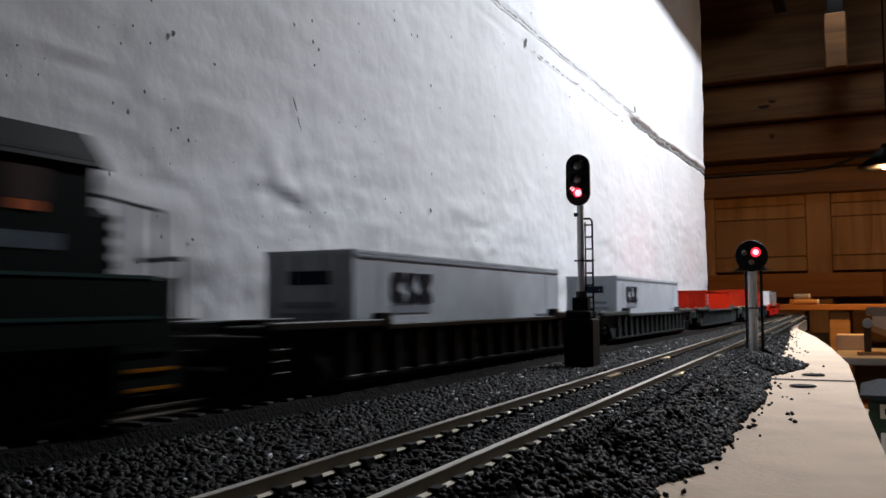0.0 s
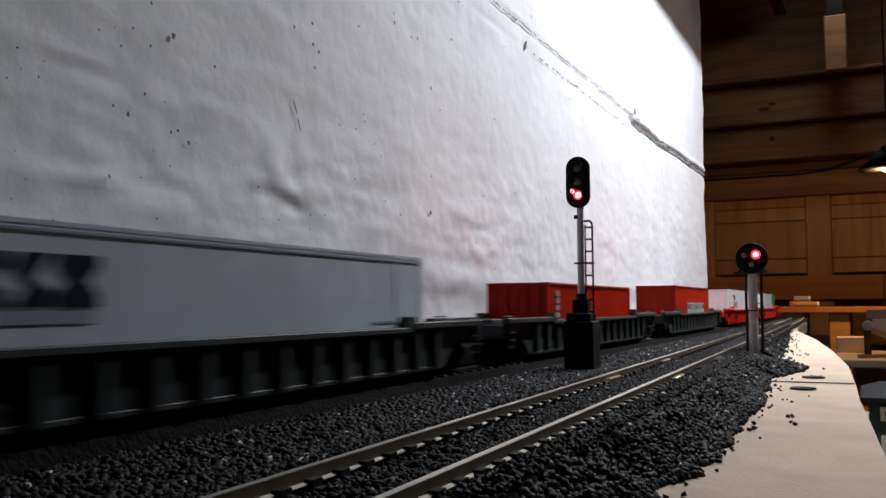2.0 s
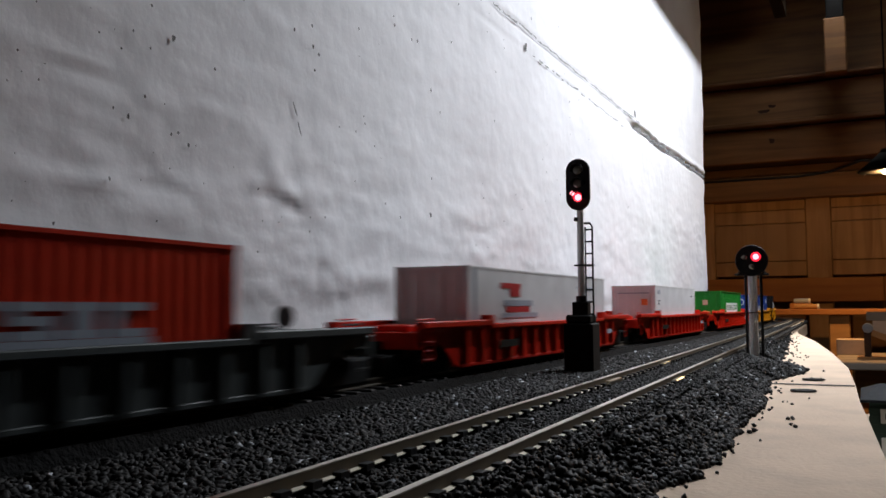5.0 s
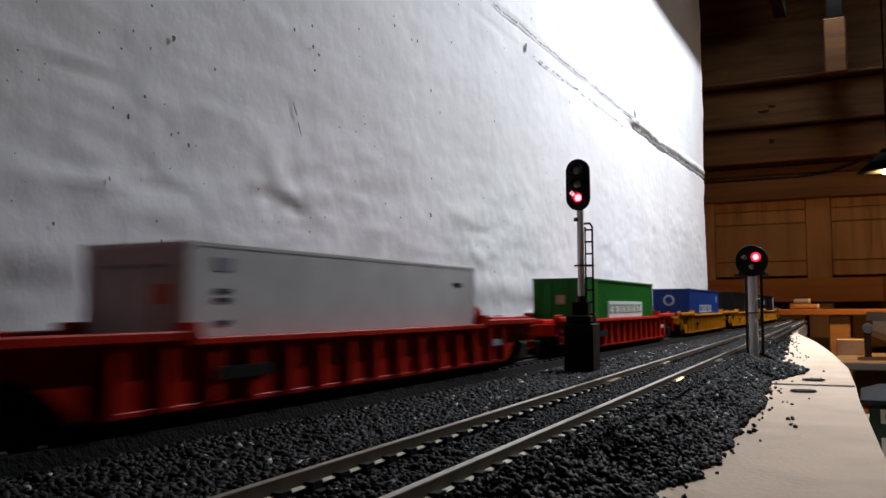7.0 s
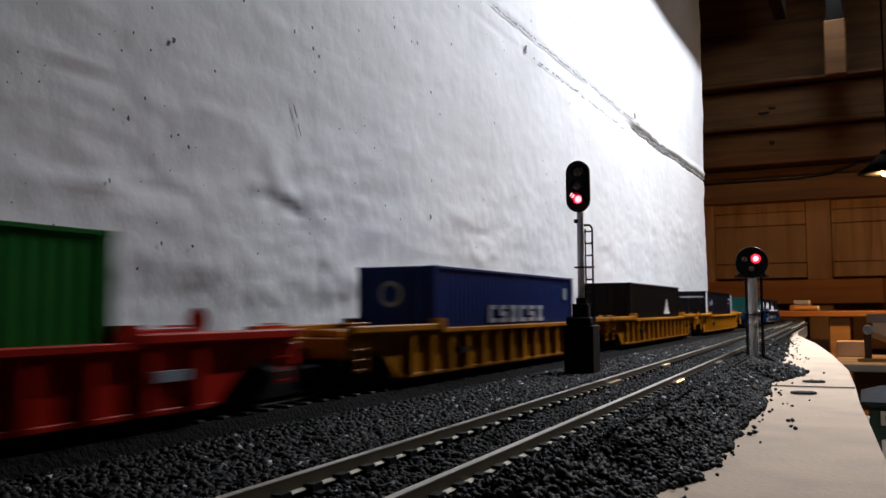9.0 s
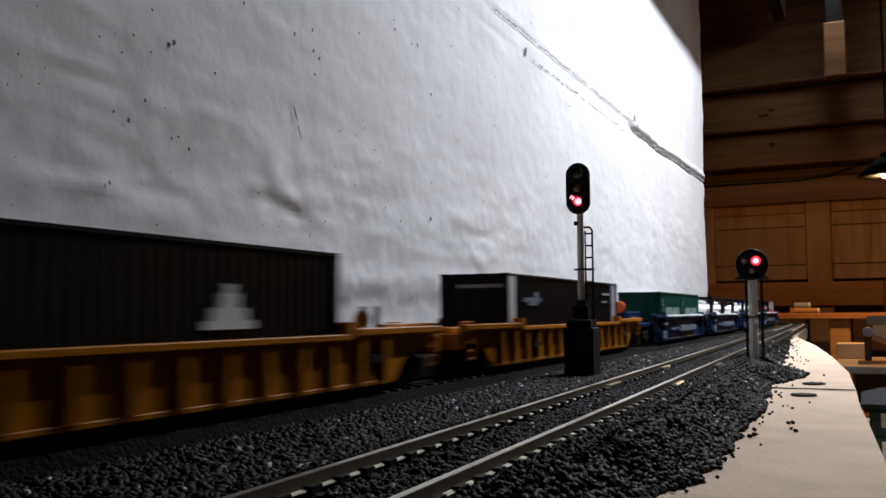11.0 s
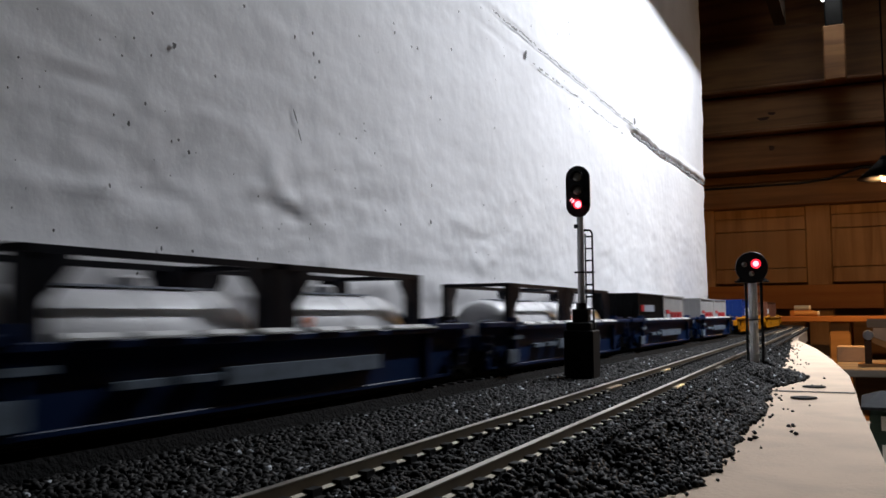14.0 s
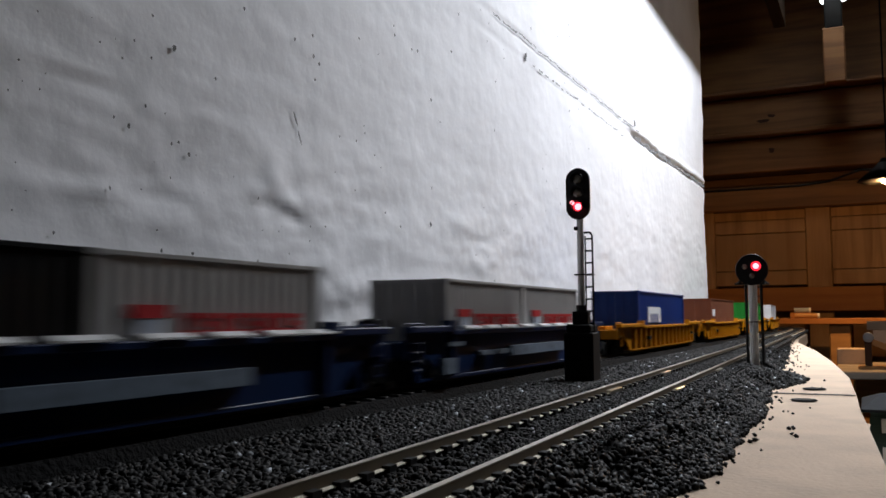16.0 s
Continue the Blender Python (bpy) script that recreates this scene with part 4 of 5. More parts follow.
def container(body, label, length=0.1401, width=0.028, height=0.0333, ribbed=True, marks=(), end_marks=(), posts=None):
    """A shipping container with ribbed sides, frame, doors with lock rods."""
    c = thing("shipping_container", label, "container", "containers on the train")
    w, h, l = width / 2, height, length / 2
    s = Shape()
    n = int(length / 0.0035)
    d, inset = (0.00035, 0.0004) if ribbed else (0.00002, 0.0001)
    for sg in (-1, 1):
        row = []
        for i in range(n * 4 + 1):
            y = -l + 0.0012 + (2 * l - 0.0024) * i / (n * 4)
            row.append((sg * (w - inset - (d if i % 4 in (1, 2) else 0)), y))
        vs = [(x, y, z) for x, y in row for z in (0.0008, h - 0.0008)]
        s.add(vs, [(2 * i, 2 * i + 2, 2 * i + 3, 2 * i + 1) for i in range(n * 4)])
    s.add([(-w + 0.0004, -l + 0.001, h - 0.0005), (w - 0.0004, -l + 0.001, h - 0.0005), (w - 0.0004, l - 0.001, h - 0.0005), (-w + 0.0004, l - 0.001, h - 0.0005)], [(0, 1, 2, 3)])
    part("shell", s, body, c)
    f = Shape()
    t = 0.0009
    for sx in (-1, 1):
        for sy in (-1, 1):
            f.box(*sorted((sx * w, sx * (w - 2 * t))), *sorted((sy * l, sy * (l - 2 * t))), 0, h)
        for z0, z1 in ((0, 0.0011), (h - 0.0008, h)):
            f.box(*sorted((sx * w, sx * (w - t))), -l + 2 * t, l - 2 * t, z0, z1)
    for sy in (-1, 1):
        for z0, z1 in ((0, 0.0011), (h - 0.0012, h)):
            f.box(-w + 2 * t, w - 2 * t, *sorted((sy * l, sy * (l - t))), z0, z1)
    fr = part("frame", f, posts or body, c)
    for sx in (-1, 1):
        for sy in (-1, 1):
            for z in (0.0, h - 0.0012):
                part("corner_casting", bx(*sorted((sx * (w + 0.00012), sx * (w - 0.0018))), *sorted((sy * (l + 0.00012), sy * (l - 0.002))), z - 0.00005, z + 0.0013), posts or body, fr)
    for sy in (-1, 1):
        for sx in (-1, 1):
            dr = part("door", bx(*sorted((sx * 0.0001, sx * (w - 2 * t))), *sorted((sy * (l - 0.0005), sy * (l - 0.0014))), 0.0011, h - 0.0012), body, c)
            if sy < 0:
                for k in (0.32, 0.72):
                    part("lock_rod", Shape().rod((sx * w * k, -l + 0.0002, 0.001), (sx * w * k, -l + 0.0002, h - 0.001), 0.00028, 6), body, dr)
    for y0, y1, z0, z1, mm in marks:
        part("marking", bx(w - 0.0006, w + 0.00008, y0, y1, z0, z1), mm, c, "painted lettering")
    for x0, x1, z0, z1, mm in end_marks:
        part("marking", bx(x0, x1, -l - 0.00005, -l + 0.0004, z0, z1), mm, c, "painted lettering")
    return c


def block_letters(y, z, hgt, wid, mm, count=3, gap=0.25):
    """Bold blocks in a row."""
    step = wid / count
    res = []
    for i in range(count):
        a = y + i * step
        b = a + step * (1 - gap)
        k = hgt * 0.24
        if i % 3 == 0:
            res += [(a, a + step * 0.26, z, z + hgt, mm), (a + step * 0.28, b, z, z + k, mm), (a + step * 0.28, b, z + hgt - k, z + hgt, mm)]
        elif i % 3 == 1:
            res += [(a, b, z + hgt - k, z + hgt, mm), (a, b, z + hgt * 0.5 - k / 2, z + hgt * 0.5 + k / 2, mm), (a, b, z, z + k, mm), (a, a + step * 0.24, z + hgt * 0.5 + k / 2, z + hgt - k, mm), (b - step * 0.24, b, z + k, z + hgt * 0.5 - k / 2, mm)]
        else:
            res += [(a, b, z, z + k, mm), (a, b, z + hgt - k, z + hgt, mm), (a + step * 0.2, b - step * 0.2, z + k, z + hgt - k, mm)]
    return res


def tank_container(label, lettered):
    """A 20 foot tank in an open frame."""
    c = thing("tank_container", label, "container", "containers on the train")
    w, h, l = 0.0140, 0.0303, 0.0348
    f = Shape()
    t = 0.0013
    for sx in (-1, 1):
        for sy in (-1, 1):
            f.box(*sorted((sx * w, sx * (w - 0.0022))), *sorted((sy * l, sy * (l - 0.0026))), 0, h)
        f.box(*sorted((sx * w, sx * (w - t))), -l, l, 0, t)
        f.box(*sorted((sx * w, sx * (w - t))), -l, l, h - 0.0014, h)
    for sy in (-1, 1):
        for z in (0, h - t):
            f.box(-w, w, *sorted((sy * l, sy * (l - t))), z, z + t)
    fr = part("frame", f, C_NAVY, c, "dark blue open frame")
    for sx in (-1, 1):
        for sy in (-1, 1):
            o = [(sy * (l - 0.0070), h - 0.0090), (sy * (l - 0.0070), h - 0.0014), (sy * (l - 0.0125), h - 0.0014), (sy * (l - 0.0125), h - 0.0032)]
            part("gusset", Shape().prism(o, "x", *sorted((sx * w, sx * (w - 0.0008)))), C_NAVY, fr)
            part("end_brace", Shape().rod((sx * (w - 0.0015), sy * (l - 0.0006), 0.010), (0, sy * (l - 0.0006), 0.001), 0.0008, 6), C_NAVY, fr)
            part("end_post", bx(*sorted((sx * (w - 0.0004), sx * (w - 0.0020))), *sorted((sy * (l - 0.0024), sy * (l - 0.0072))), t, h - 0.0014), C_NAVY, fr, "broad dark end post")
    r, zc = 0.0117, 0.0124
    prof = [(0.002, -0.0325), (0.007, -0.0320), (0.0103, -0.0305), (r, -0.0280), (r, 0.0280), (0.0103, 0.0305), (0.007, 0.0320), (0.002, 0.0325)]
    tk = part("tank", Shape().lathe(prof, "y", (0, 0, zc), 36), M_TANK, c, "glossy pale tank", smooth=True)
    for y in (-0.018, 0.0, 0.018):
        part("tank_band", Shape().lathe([(r + 0.00012, y - 0.0006), (r + 0.0003, y - 0.0003), (r + 0.0003, y + 0.0003), (r + 0.00012, y + 0.0006)], "y", (0, 0, zc), 36), M_TANK, tk, smooth=True)
    part("walkway", bx(-0.0035, 0.0035, -0.022, 0.022, 0.0241, 0.0245), M_MARKGREY, c, "grey walkway on the tank")
    part("manlid", Shape().lathe([(0.0032, 0.0235), (0.0032, 0.0262), (0.002, 0.0268)], "z", (0, 0.003, 0), 16), M_TANK, c)
    if lettered:
        for y0 in (-0.008, 0.003):
            part("marking", bx(0.0113, 0.01195, y0, y0 + 0.008, 0.0112, 0.0142), M_MARKGREY, c, "worn grey-blue lettering")
    else:
        part("marking", bx(0.0113, 0.01195, -0.004, 0.005, 0.0115, 0.0145), M_MARKGREY, c, "faded grey emblem")
        part("marking", bx(0.0104, 0.01125, -0.021, -0.018, 0.0155, 0.0180), M_ORANGEDISC, c, "small orange diamond sign")
    return c


def locomotive():
    """Rear part and body of a dark road diesel; its short end rail faces the train."""
    g = thing("locomotive", "dark green-black diesel locomotive with handrails", "locomotive")
    dk = mat("locomotive_dark_green", (0.0025, 0.0055, 0.0052), 0.5, vary=0.2, scale=120, dirt=(0.006, 0.008, 0.008), dirt_amt=0.4, dirt_scale=80, spec=0.12)
    part("frame", bx(-0.0170, 0.0170, -0.250, -0.002, 0.0120, 0.0246), dk, g, bevel=0.0006)
    hood = [(-0.0115, 0.0246), (0.0115, 0.0246), (0.0115, 0.0435), (0.0085, 0.0478), (-0.0085, 0.0478), (-0.0115, 0.0435)]
    part("long_hood", Shape().prism(hood, "y", -0.185, -0.047), dk, g)
    cab = [(-0.0168, 0.0246), (0.0168, 0.0246), (0.0168, 0.0440), (0.0120, 0.0490), (-0.0120, 0.0490), (-0.0168, 0.0440)]
    cb = Shape().prism(cab, "y", -0.047, -0.019)
    cabin = part("cab", cb, dk, g)
    part("cab_window", bx(0.0166, 0.01695, -0.0365, -0.0290, 0.0362, 0.0415), M_KNOT, cabin, "dark brown cab window pane")
    # the pane's orange glint, put in as a small coloured plate
    part("cab_window", bx(0.0166, 0.0170, -0.0355, -0.0300, 0.0345, 0.0361), M_ORANGEDISC, cabin, "orange glint painted low in the cab window")
    part("roof_overhang", Shape().prism([(-0.0175, 0.0430), (-0.0122, 0.0494), (0.0122, 0.0494), (0.0175, 0.0430), (0.0172, 0.0426), (0.0119, 0.0487), (-0.0119, 0.0487), (-0.0172, 0.0426)], "y", -0.050, -0.017), dk, cabin)
    for i in range(3):
        part("marking", bx(0.0168, 0.01694, -0.040 + i * 0.005, -0.0365 + i * 0.005, 0.0285, 0.0312), M_MARKDIM, cabin, "dim painted lettering")
    part("short_hood", Shape().prism([(-0.0095, 0.0246), (0.0095, 0.0246), (0.0095, 0.0355), (0.007, 0.0375), (-0.007, 0.0375), (-0.0095, 0.0355)], "y", -0.019, -0.0085), dk, g)
    for i in range(4):
        part("louvre", bx(-0.0090, 0.0099, -0.0083, -0.0079, 0.0262 + i * 0.0028, 0.0277 + i * 0.0028), M_BLACKSOFT, g)
    for z in (0.0170, 0.0243):
        part("stripe", bx(0.0168, 0.0172, -0.240, -0.004, z, z + 0.0006), M_STRIPE, g, "thin teal stripe")
    for sx in (-1, 1):
        part("handrail", Shape().rod((sx * 0.0160, -0.019, 0.0385), (sx * 0.0160, -0.003, 0.0370), 0.0004, 6).rod((sx * 0.0160, -0.003, 0.0370), (sx * 0.0160, -0.003, 0.0246), 0.0004, 6)
             .rod((sx * 0.0160, -0.010, 0.0378), (sx * 0.0160, -0.010, 0.0246), 0.0003, 6), dk, g)
        part("step_rail", Shape().rod((sx * 0.0165, -0.008, 0.0276), (sx * 0.0165, 0.0022, 0.0284), 0.0005, 6).rod((sx * 0.0165, 0.0022, 0.0284), (sx * 0.0165, 0.0022, 0.0145), 0.0004, 6), dk, g)
        st = part("step_well", bx(*sorted((sx * 0.0172, sx * 0.0120)), -0.014, 0.001, 0.0035, 0.0125), dk, g)
        for k in range(3):
            part("step_edge", bx(*sorted((sx * 0.0176, sx * 0.0170)), -0.012, -0.001, 0.0042 + k * 0.0034, 0.0048 + k * 0.0034), P_YELLOW if k < 2 else dk, st, "yellow step edge")
    part("end_sill", bx(-0.0165, 0.0165, -0.002, 0.0006, 0.0060, 0.0246), dk, g)
    part("coupler", bx(-0.0015, 0.0015, 0.0006, 0.0085, 0.0064, 0.0096), P_UNDER, g)
    part("underframe", bx(-0.0112, 0.0112, -0.245, -0.004, 0.0002, 0.0121), P_UNDER, g)
    part("fuel_tank", bx(-0.013, 0.013, -0.150, -0.085, 0.0035, 0.0120), dk, g, bevel=0.001)
    truck(g, -0.030)
    truck(g, -0.050)
    truck(g, -0.190)
    truck(g, -0.210)
    return g


def make_train():
    placed(locomotive(), 0.126, half=0.06)
    grp_g, grp_r, grp_y, grp_b = "grey well cars", "red well cars", "yellow well cars", "blue well cars"
    cars = [
        (well_car(P_DARK, "grimy dark brown well car with a silver container", "dark well cars"), 0.2783),
        (well_car(P_GREY, "weathered grey well car with ribbed sides", grp_g, rim=0.0130), 0.5451),
    ]
    grey = cars[1][0]
    for s in (0.8153, 1.0877):
        cars.append((copy_thing(grey, Matrix()), s))
    red = well_car(P_RED, "bright red well car with ribbed sides", grp_r, marks=[(-0.064, -0.046, 0.0055, 0.0080, M_BLACKSOFT), (0.078, 0.086, 0.0065, 0.0085, M_MARKGREY)])
    cars.append((red, 1.3617))
    for s in (1.6357, 1.9105):
        cars.append((copy_thing(red, Matrix()), s))
    yellow = well_car(P_YELLOW, "dirty yellow well car with ribbed sides", grp_y, marks=[(-0.058, -0.052, 0.0058, 0.0078, M_BLACKSOFT), (0.080, 0.087, 0.0065, 0.0085, M_BLACKSOFT)])
    for y in (0.1085, 0.1165):
        part("stanchion", Shape().rod((-0.002, y, 0.0122), (-0.002, y, 0.0214), 0.0010, 8), M_BLACKSOFT, yellow, "dark upright stanchion")
    cars.append((yellow, 2.1794))
    for s in (2.4284, 2.6928, 4.048, 4.313, 4.578, 4.843):
        cars.append((copy_thing(yellow, Matrix()), s))
    blue = well_car(P_BLUE, "dark blue articulated well car with white lettering", grp_b, half=0.1035, deep=0.074, rim=0.0152, ribs=2,
                    marks=[(-0.078, -0.069, 0.0020, 0.0068, M_MARKDIM), (-0.021, 0.040, 0.0056, 0.0092, M_MARKDIM), (-0.074, -0.064, 0.0105, 0.0118, M_MARKDIM), (-0.050, -0.038, 0.0068, 0.0082, M_MARKDIM), (-0.034, -0.024, 0.0068, 0.0082, M_MARKDIM)])
    # container shoes; the shine along the chord is put into their white colour
    for y in (-0.062, -0.045, -0.028, -0.010, 0.010, 0.028, 0.046, 0.060):
        part("container_shoe", Shape().prism([(0.0140, 0.0157), (0.0179, 0.0157), (0.0179, 0.0161), (0.0160, 0.0169), (0.0140, 0.0169)], "y", y, y + 0.012), M_ENAMEL, blue, "sloped container shoe, its white shine put into the colour")
    for y0, y1, h in ((0.088, 0.093, 0.0188), (-0.094, -0.087, 0.0192)):
        part("hitch_stand", bx(-0.004, 0.001, y0, y1, 0.0122, h), M_BLACKSOFT, blue, bevel=0.0004)
    cars.append((blue, 2.9527))
    for s in (3.1604, 3.3718, 3.5775, 3.789):
        cars.append((copy_thing(blue, Matrix()), s))
    # the leading blue car has a longer nose with its brake stand
    part("nose_platform", bx(-0.0135, 0.0135, -0.1275, -0.1005, 0.0098, 0.0124), P_BLUE, blue, bevel=0.0004)
    part("brake_stand", bx(-0.0025, 0.0025, -0.1205, -0.1165, 0.0124, 0.0205), P_BLUE, blue, bevel=0.0003)
    part("brake_wheel", Shape().lathe([(0.0030, -0.1222), (0.0036, -0.1216), (0.0036, -0.1210), (0.0030, -0.1205)], "y", (0, 0, 0.0220), 22), M_ORANGEDISC, blue, "round orange brake wheel")
    part("equipment_box", bx(-0.009, 0.003, -0.1155, -0.080, 0.0122, 0.0192), P_BLUE, blue, "dark blue equipment box", bevel=0.0006)
    for ob, s in cars:
        placed(ob, s, half=0.10)
    z = 0.0012
    word = [(-0.0640, -0.0394, 0.0157, 0.0178, M_MARKGREY), (0.055, 0.068, 0.0136, 0.0142, M_MARKGREY)]
    ends = [(-0.0065, 0.0065, 0.0235, 0.0272, M_MARKBLUE), (-0.0080, 0.0080, 0.0175, 0.0190, M_MARKGREY), (-0.0095, 0.0095, 0.0145, 0.0160, M_MARKGREY)]
    silver = container(C_SILVER, "silver-grey container with a bold navy lettering", 0.1682, height=0.0327, ribbed=False, marks=word, end_marks=ends)
    y0, z0, hh = -0.0640, 0.0185, 0.0088
    for o in ([(0, 0.2), (0.0018, 0), (0.0078, 0), (0.0078, 0.28), (0.0044, 0.40), (0.0044, 0.60), (0.0078, 0.72), (0.0078, 1), (0.0018, 1), (0, 0.8)],
              [(0.0086, 0), (0.0152, 0), (0.0160, 0.30), (0.0124, 0.52), (0.0158, 1), (0.0096, 1), (0.0086, 0.66), (0.0112, 0.40)],
              [(0.0164, 0), (0.0256, 0), (0.0256, 0.22), (0.0232, 0.5), (0.0256, 0.78), (0.0256, 1), (0.0168, 1), (0.0168, 0.78), (0.0188, 0.5), (0.0164, 0.22)]):
        part("emblem", Shape().prism([(y0 + u, z0 + v * hh) for u, v in o], "x", 0.0136, 0.01415), M_MARKBLUE, silver, "bold navy block emblem")
    for y in (-0.0690, 0.0690):
        part("seam_post", bx(0.0136, 0.01405, y - 0.0012, y + 0.0012, 0.001, 0.0320), C_SILVER, silver)
    part("roof_rail", bx(0.0136, 0.01415, -0.0835, 0.0835, 0.0308, 0.0313), M_MARKGREY, silver, "grey line under the roof edge")
    loads = [(silver, 0.2783), (copy_thing(silver, Matrix()), 0.5451)]
    stripes = [(-0.0600, -0.0560, 0.0100 + k * 0.0031, 0.0122 + k * 0.0031, M_MARKGREY) for k in range(5)]
    loads.append((container(C_RED, "bright red container with a vertical grey lettering", height=0.0280, marks=stripes), 0.8153))
    loads.append((container(C_RUST, "rust-red container with white lettering low on its side", height=0.0318, marks=block_letters(-0.0258, 0.0135, 0.0062, 0.072, M_MARKGREY, 7, 0.12) + [(-0.0258, 0.046, 0.0122, 0.0134, M_MARKGREY)]), 1.0877))
    red_bits = [(-0.055, -0.035, 0.0255, 0.0275, M_MARKRED), (-0.046, -0.036, 0.0225, 0.0255, M_MARKRED), (-0.052, -0.022, 0.0190, 0.0212, M_MARKGREY), (-0.050, -0.025, 0.0166, 0.0188, M_MARKRED), (-0.054, -0.016, 0.0146, 0.0164, M_MARKGREY)]
    loads.append((container(C_WHITE, "white container with red and grey lettering", 0.1682, height=0.0327, ribbed=False, marks=red_bits + [(-0.0795, -0.0775, 0.001, 0.032, M_MARKGREY), (0.038, 0.064, 0.0273, 0.0277, M_MARKGREY), (0.040, 0.062, 0.0258, 0.0261, M_MARKGREY)]), 1.3617))
    column = [(-0.0615, -0.0566, 0.0264, 0.0291, M_MARKGREY)] + [(-0.0615, -0.0572, z_, z_ + 0.0009, M_MARKBLUE) for z_ in (0.0152, 0.0199, 0.0218)] + [(0.053, 0.059, 0.0255, 0.0265, M_MARKBLUE)]
    loads.append((container(C_WHITE, "plain white container with a vertical blue lettering", height=0.0320, ribbed=False, marks=column, end_marks=[(-0.010, 0.010, 0.0268, 0.0276, M_MARKGREY), (0.005, 0.009, 0.0195, 0.0235, M_ORANGEDISC)]), 1.6357))
    panel = [(-0.0335, 0.0405, 0.0130, 0.0216, M_MARKWHITE)]
    green = container(C_GREEN, "green container with a white lettered panel", height=0.0326, marks=panel + [(-0.0595, -0.0545, 0.002, 0.0315, C_GREEN)], end_marks=[(-0.0022, 0.0022, 0.0200, 0.0245, M_EDGE)])
    for y0, y1, z0, z1, mm in block_letters(-0.0310, 0.0150, 0.0050, 0.070, C_GREEN, 9, 0.45):
        part("marking", bx(0.0141, 0.01425, y0, y1, z0, z1), mm, green, "green lettering")
    loads.append((green, 1.9105))
    blue_c = container(C_BLUE, "dark blue container with pale lettering and a round emblem", height=0.0322, marks=block_letters(-0.0280, 0.0138, 0.0062, 0.060, M_MARKGREY, 6, 0.25) + [(0.056, 0.060, 0.0225, 0.0275, M_MARKGREY)])
    part("emblem", Shape().lathe([(0.0042, 0), (0.0042, 0.0002), (0.0030, 0.0003)], "y", (-0.002, -0.0702, 0.0235), 24), M_MARKGREY, blue_c, "round pale emblem")
    part("emblem_centre", Shape().lathe([(0.0028, 0), (0.0028, -0.0003), (0.0020, -0.0004)], "y", (-0.002, -0.0702, 0.0235), 20), C_BLUE, blue_c)
    loads.append((blue_c, 2.1794))
    blk = container(C_BLACK, "black container with a white triangular emblem", marks=[(0.020, 0.036, 0.0150, 0.0168, M_MARKWHITE), (0.0225, 0.0335, 0.0168, 0.0195, M_MARKWHITE), (0.025, 0.031, 0.0195, 0.0225, M_MARKWHITE), (0.0265, 0.0295, 0.0225, 0.0245, M_MARKWHITE)])
    loads.append((blk, 2.4284))
    loads.append((container(C_NAVY, "navy container with white end posts and a bird-like emblem", 0.1573, height=0.0328,
                            marks=[(-0.0778, -0.0712, 0.0012, 0.0318, M_MARKWHITE), (0.0670, 0.0745, 0.0012, 0.0318, M_MARKGREY), (-0.050, -0.045, 0.0240, 0.0262, M_MARKDIM), (-0.0617, -0.0422, 0.0222, 0.0239, M_MARKDIM),
                                   (-0.057, -0.046, 0.0208, 0.0221, M_MARKDIM), (0.050, 0.064, 0.0264, 0.0275, M_MARKGREY), (0.050, 0.058, 0.0225, 0.0235, M_MARKGREY)],
                            end_marks=[(-0.007, 0.012, 0.0275, 0.0288, M_MARKGREY)]), 2.6928))
    pale = [(-0.021, 0.001, 0.0140, 0.0207, M_MARKTEAL), (0.003, 0.026, 0.0140, 0.0207, M_MARKTEAL)] + [(-0.029, -0.0265, 0.0150 + k * 0.003, 0.0170 + k * 0.003, M_MARKTEAL) for k in range(4)]
    teal = container(C_TEAL, "teal container with two faded grey lettered panels", 0.0699, 0.028, 0.0307, marks=pale)
    loads += [(teal, 2.9177), (copy_thing(teal, Matrix()), 2.9877)]
    tank_a = tank_container("pale tank with grey lettering in an open navy frame", True)
    tank_b = tank_container("pale tank with an orange sign in an open navy frame", False)
    loads += [(tank_a, 3.1254), (tank_b, 3.1954), (copy_thing(tank_a, Matrix()), 3.3368), (copy_thing(tank_b, Matrix()), 3.4068)]
    loads.append((container(C_BLACK, "black container with a small red and white sign", 0.0699, 0.028, 0.0307, marks=[(-0.0285, -0.0205, 0.0198, 0.0238, M_MARKRED), (-0.0203, 0.006, 0.0198, 0.0238, M_MARKGREY)]), 3.5425))
    gm = [(-0.026, -0.016, 0.0185, 0.0210, M_MARKRED), (-0.024, -0.018, 0.0155, 0.0182, M_MARKGREY)] + block_letters(-0.012, 0.0150, 0.0045, 0.040, M_MARKRED, 8, 0.25)
    gry = container(C_GREY, "light grey container with red lettering", 0.0699, 0.028, 0.0307, marks=gm)
    loads += [(gry, 3.6125), (copy_thing(gry, Matrix()), 3.754), (copy_thing(gry, Matrix()), 3.824)]
    loads.append((container(C_BLUE, "dark blue container with a white square sign", marks=[(-0.045, -0.010, 0.0145, 0.0240, M_MARKWHITE), (-0.040, -0.016, 0.0145, 0.0200, C_BLUE)]), 4.048))
    loads.append((container(C_BROWN, "brown container on a yellow car", marks=[(-0.062, -0.050, 0.018, 0.024, M_MARKWHITE)]), 4.313))
    loads.append((container(C_GREEN, "green container on a yellow car"), 4.578))
    loads.append((container(C_WHITE, "white container on a yellow car"), 4.843))
    for ob, s in loads:
        placed(ob, s, z, half=0.10 if ob.name.startswith("ship") else 0.03)


make_train()


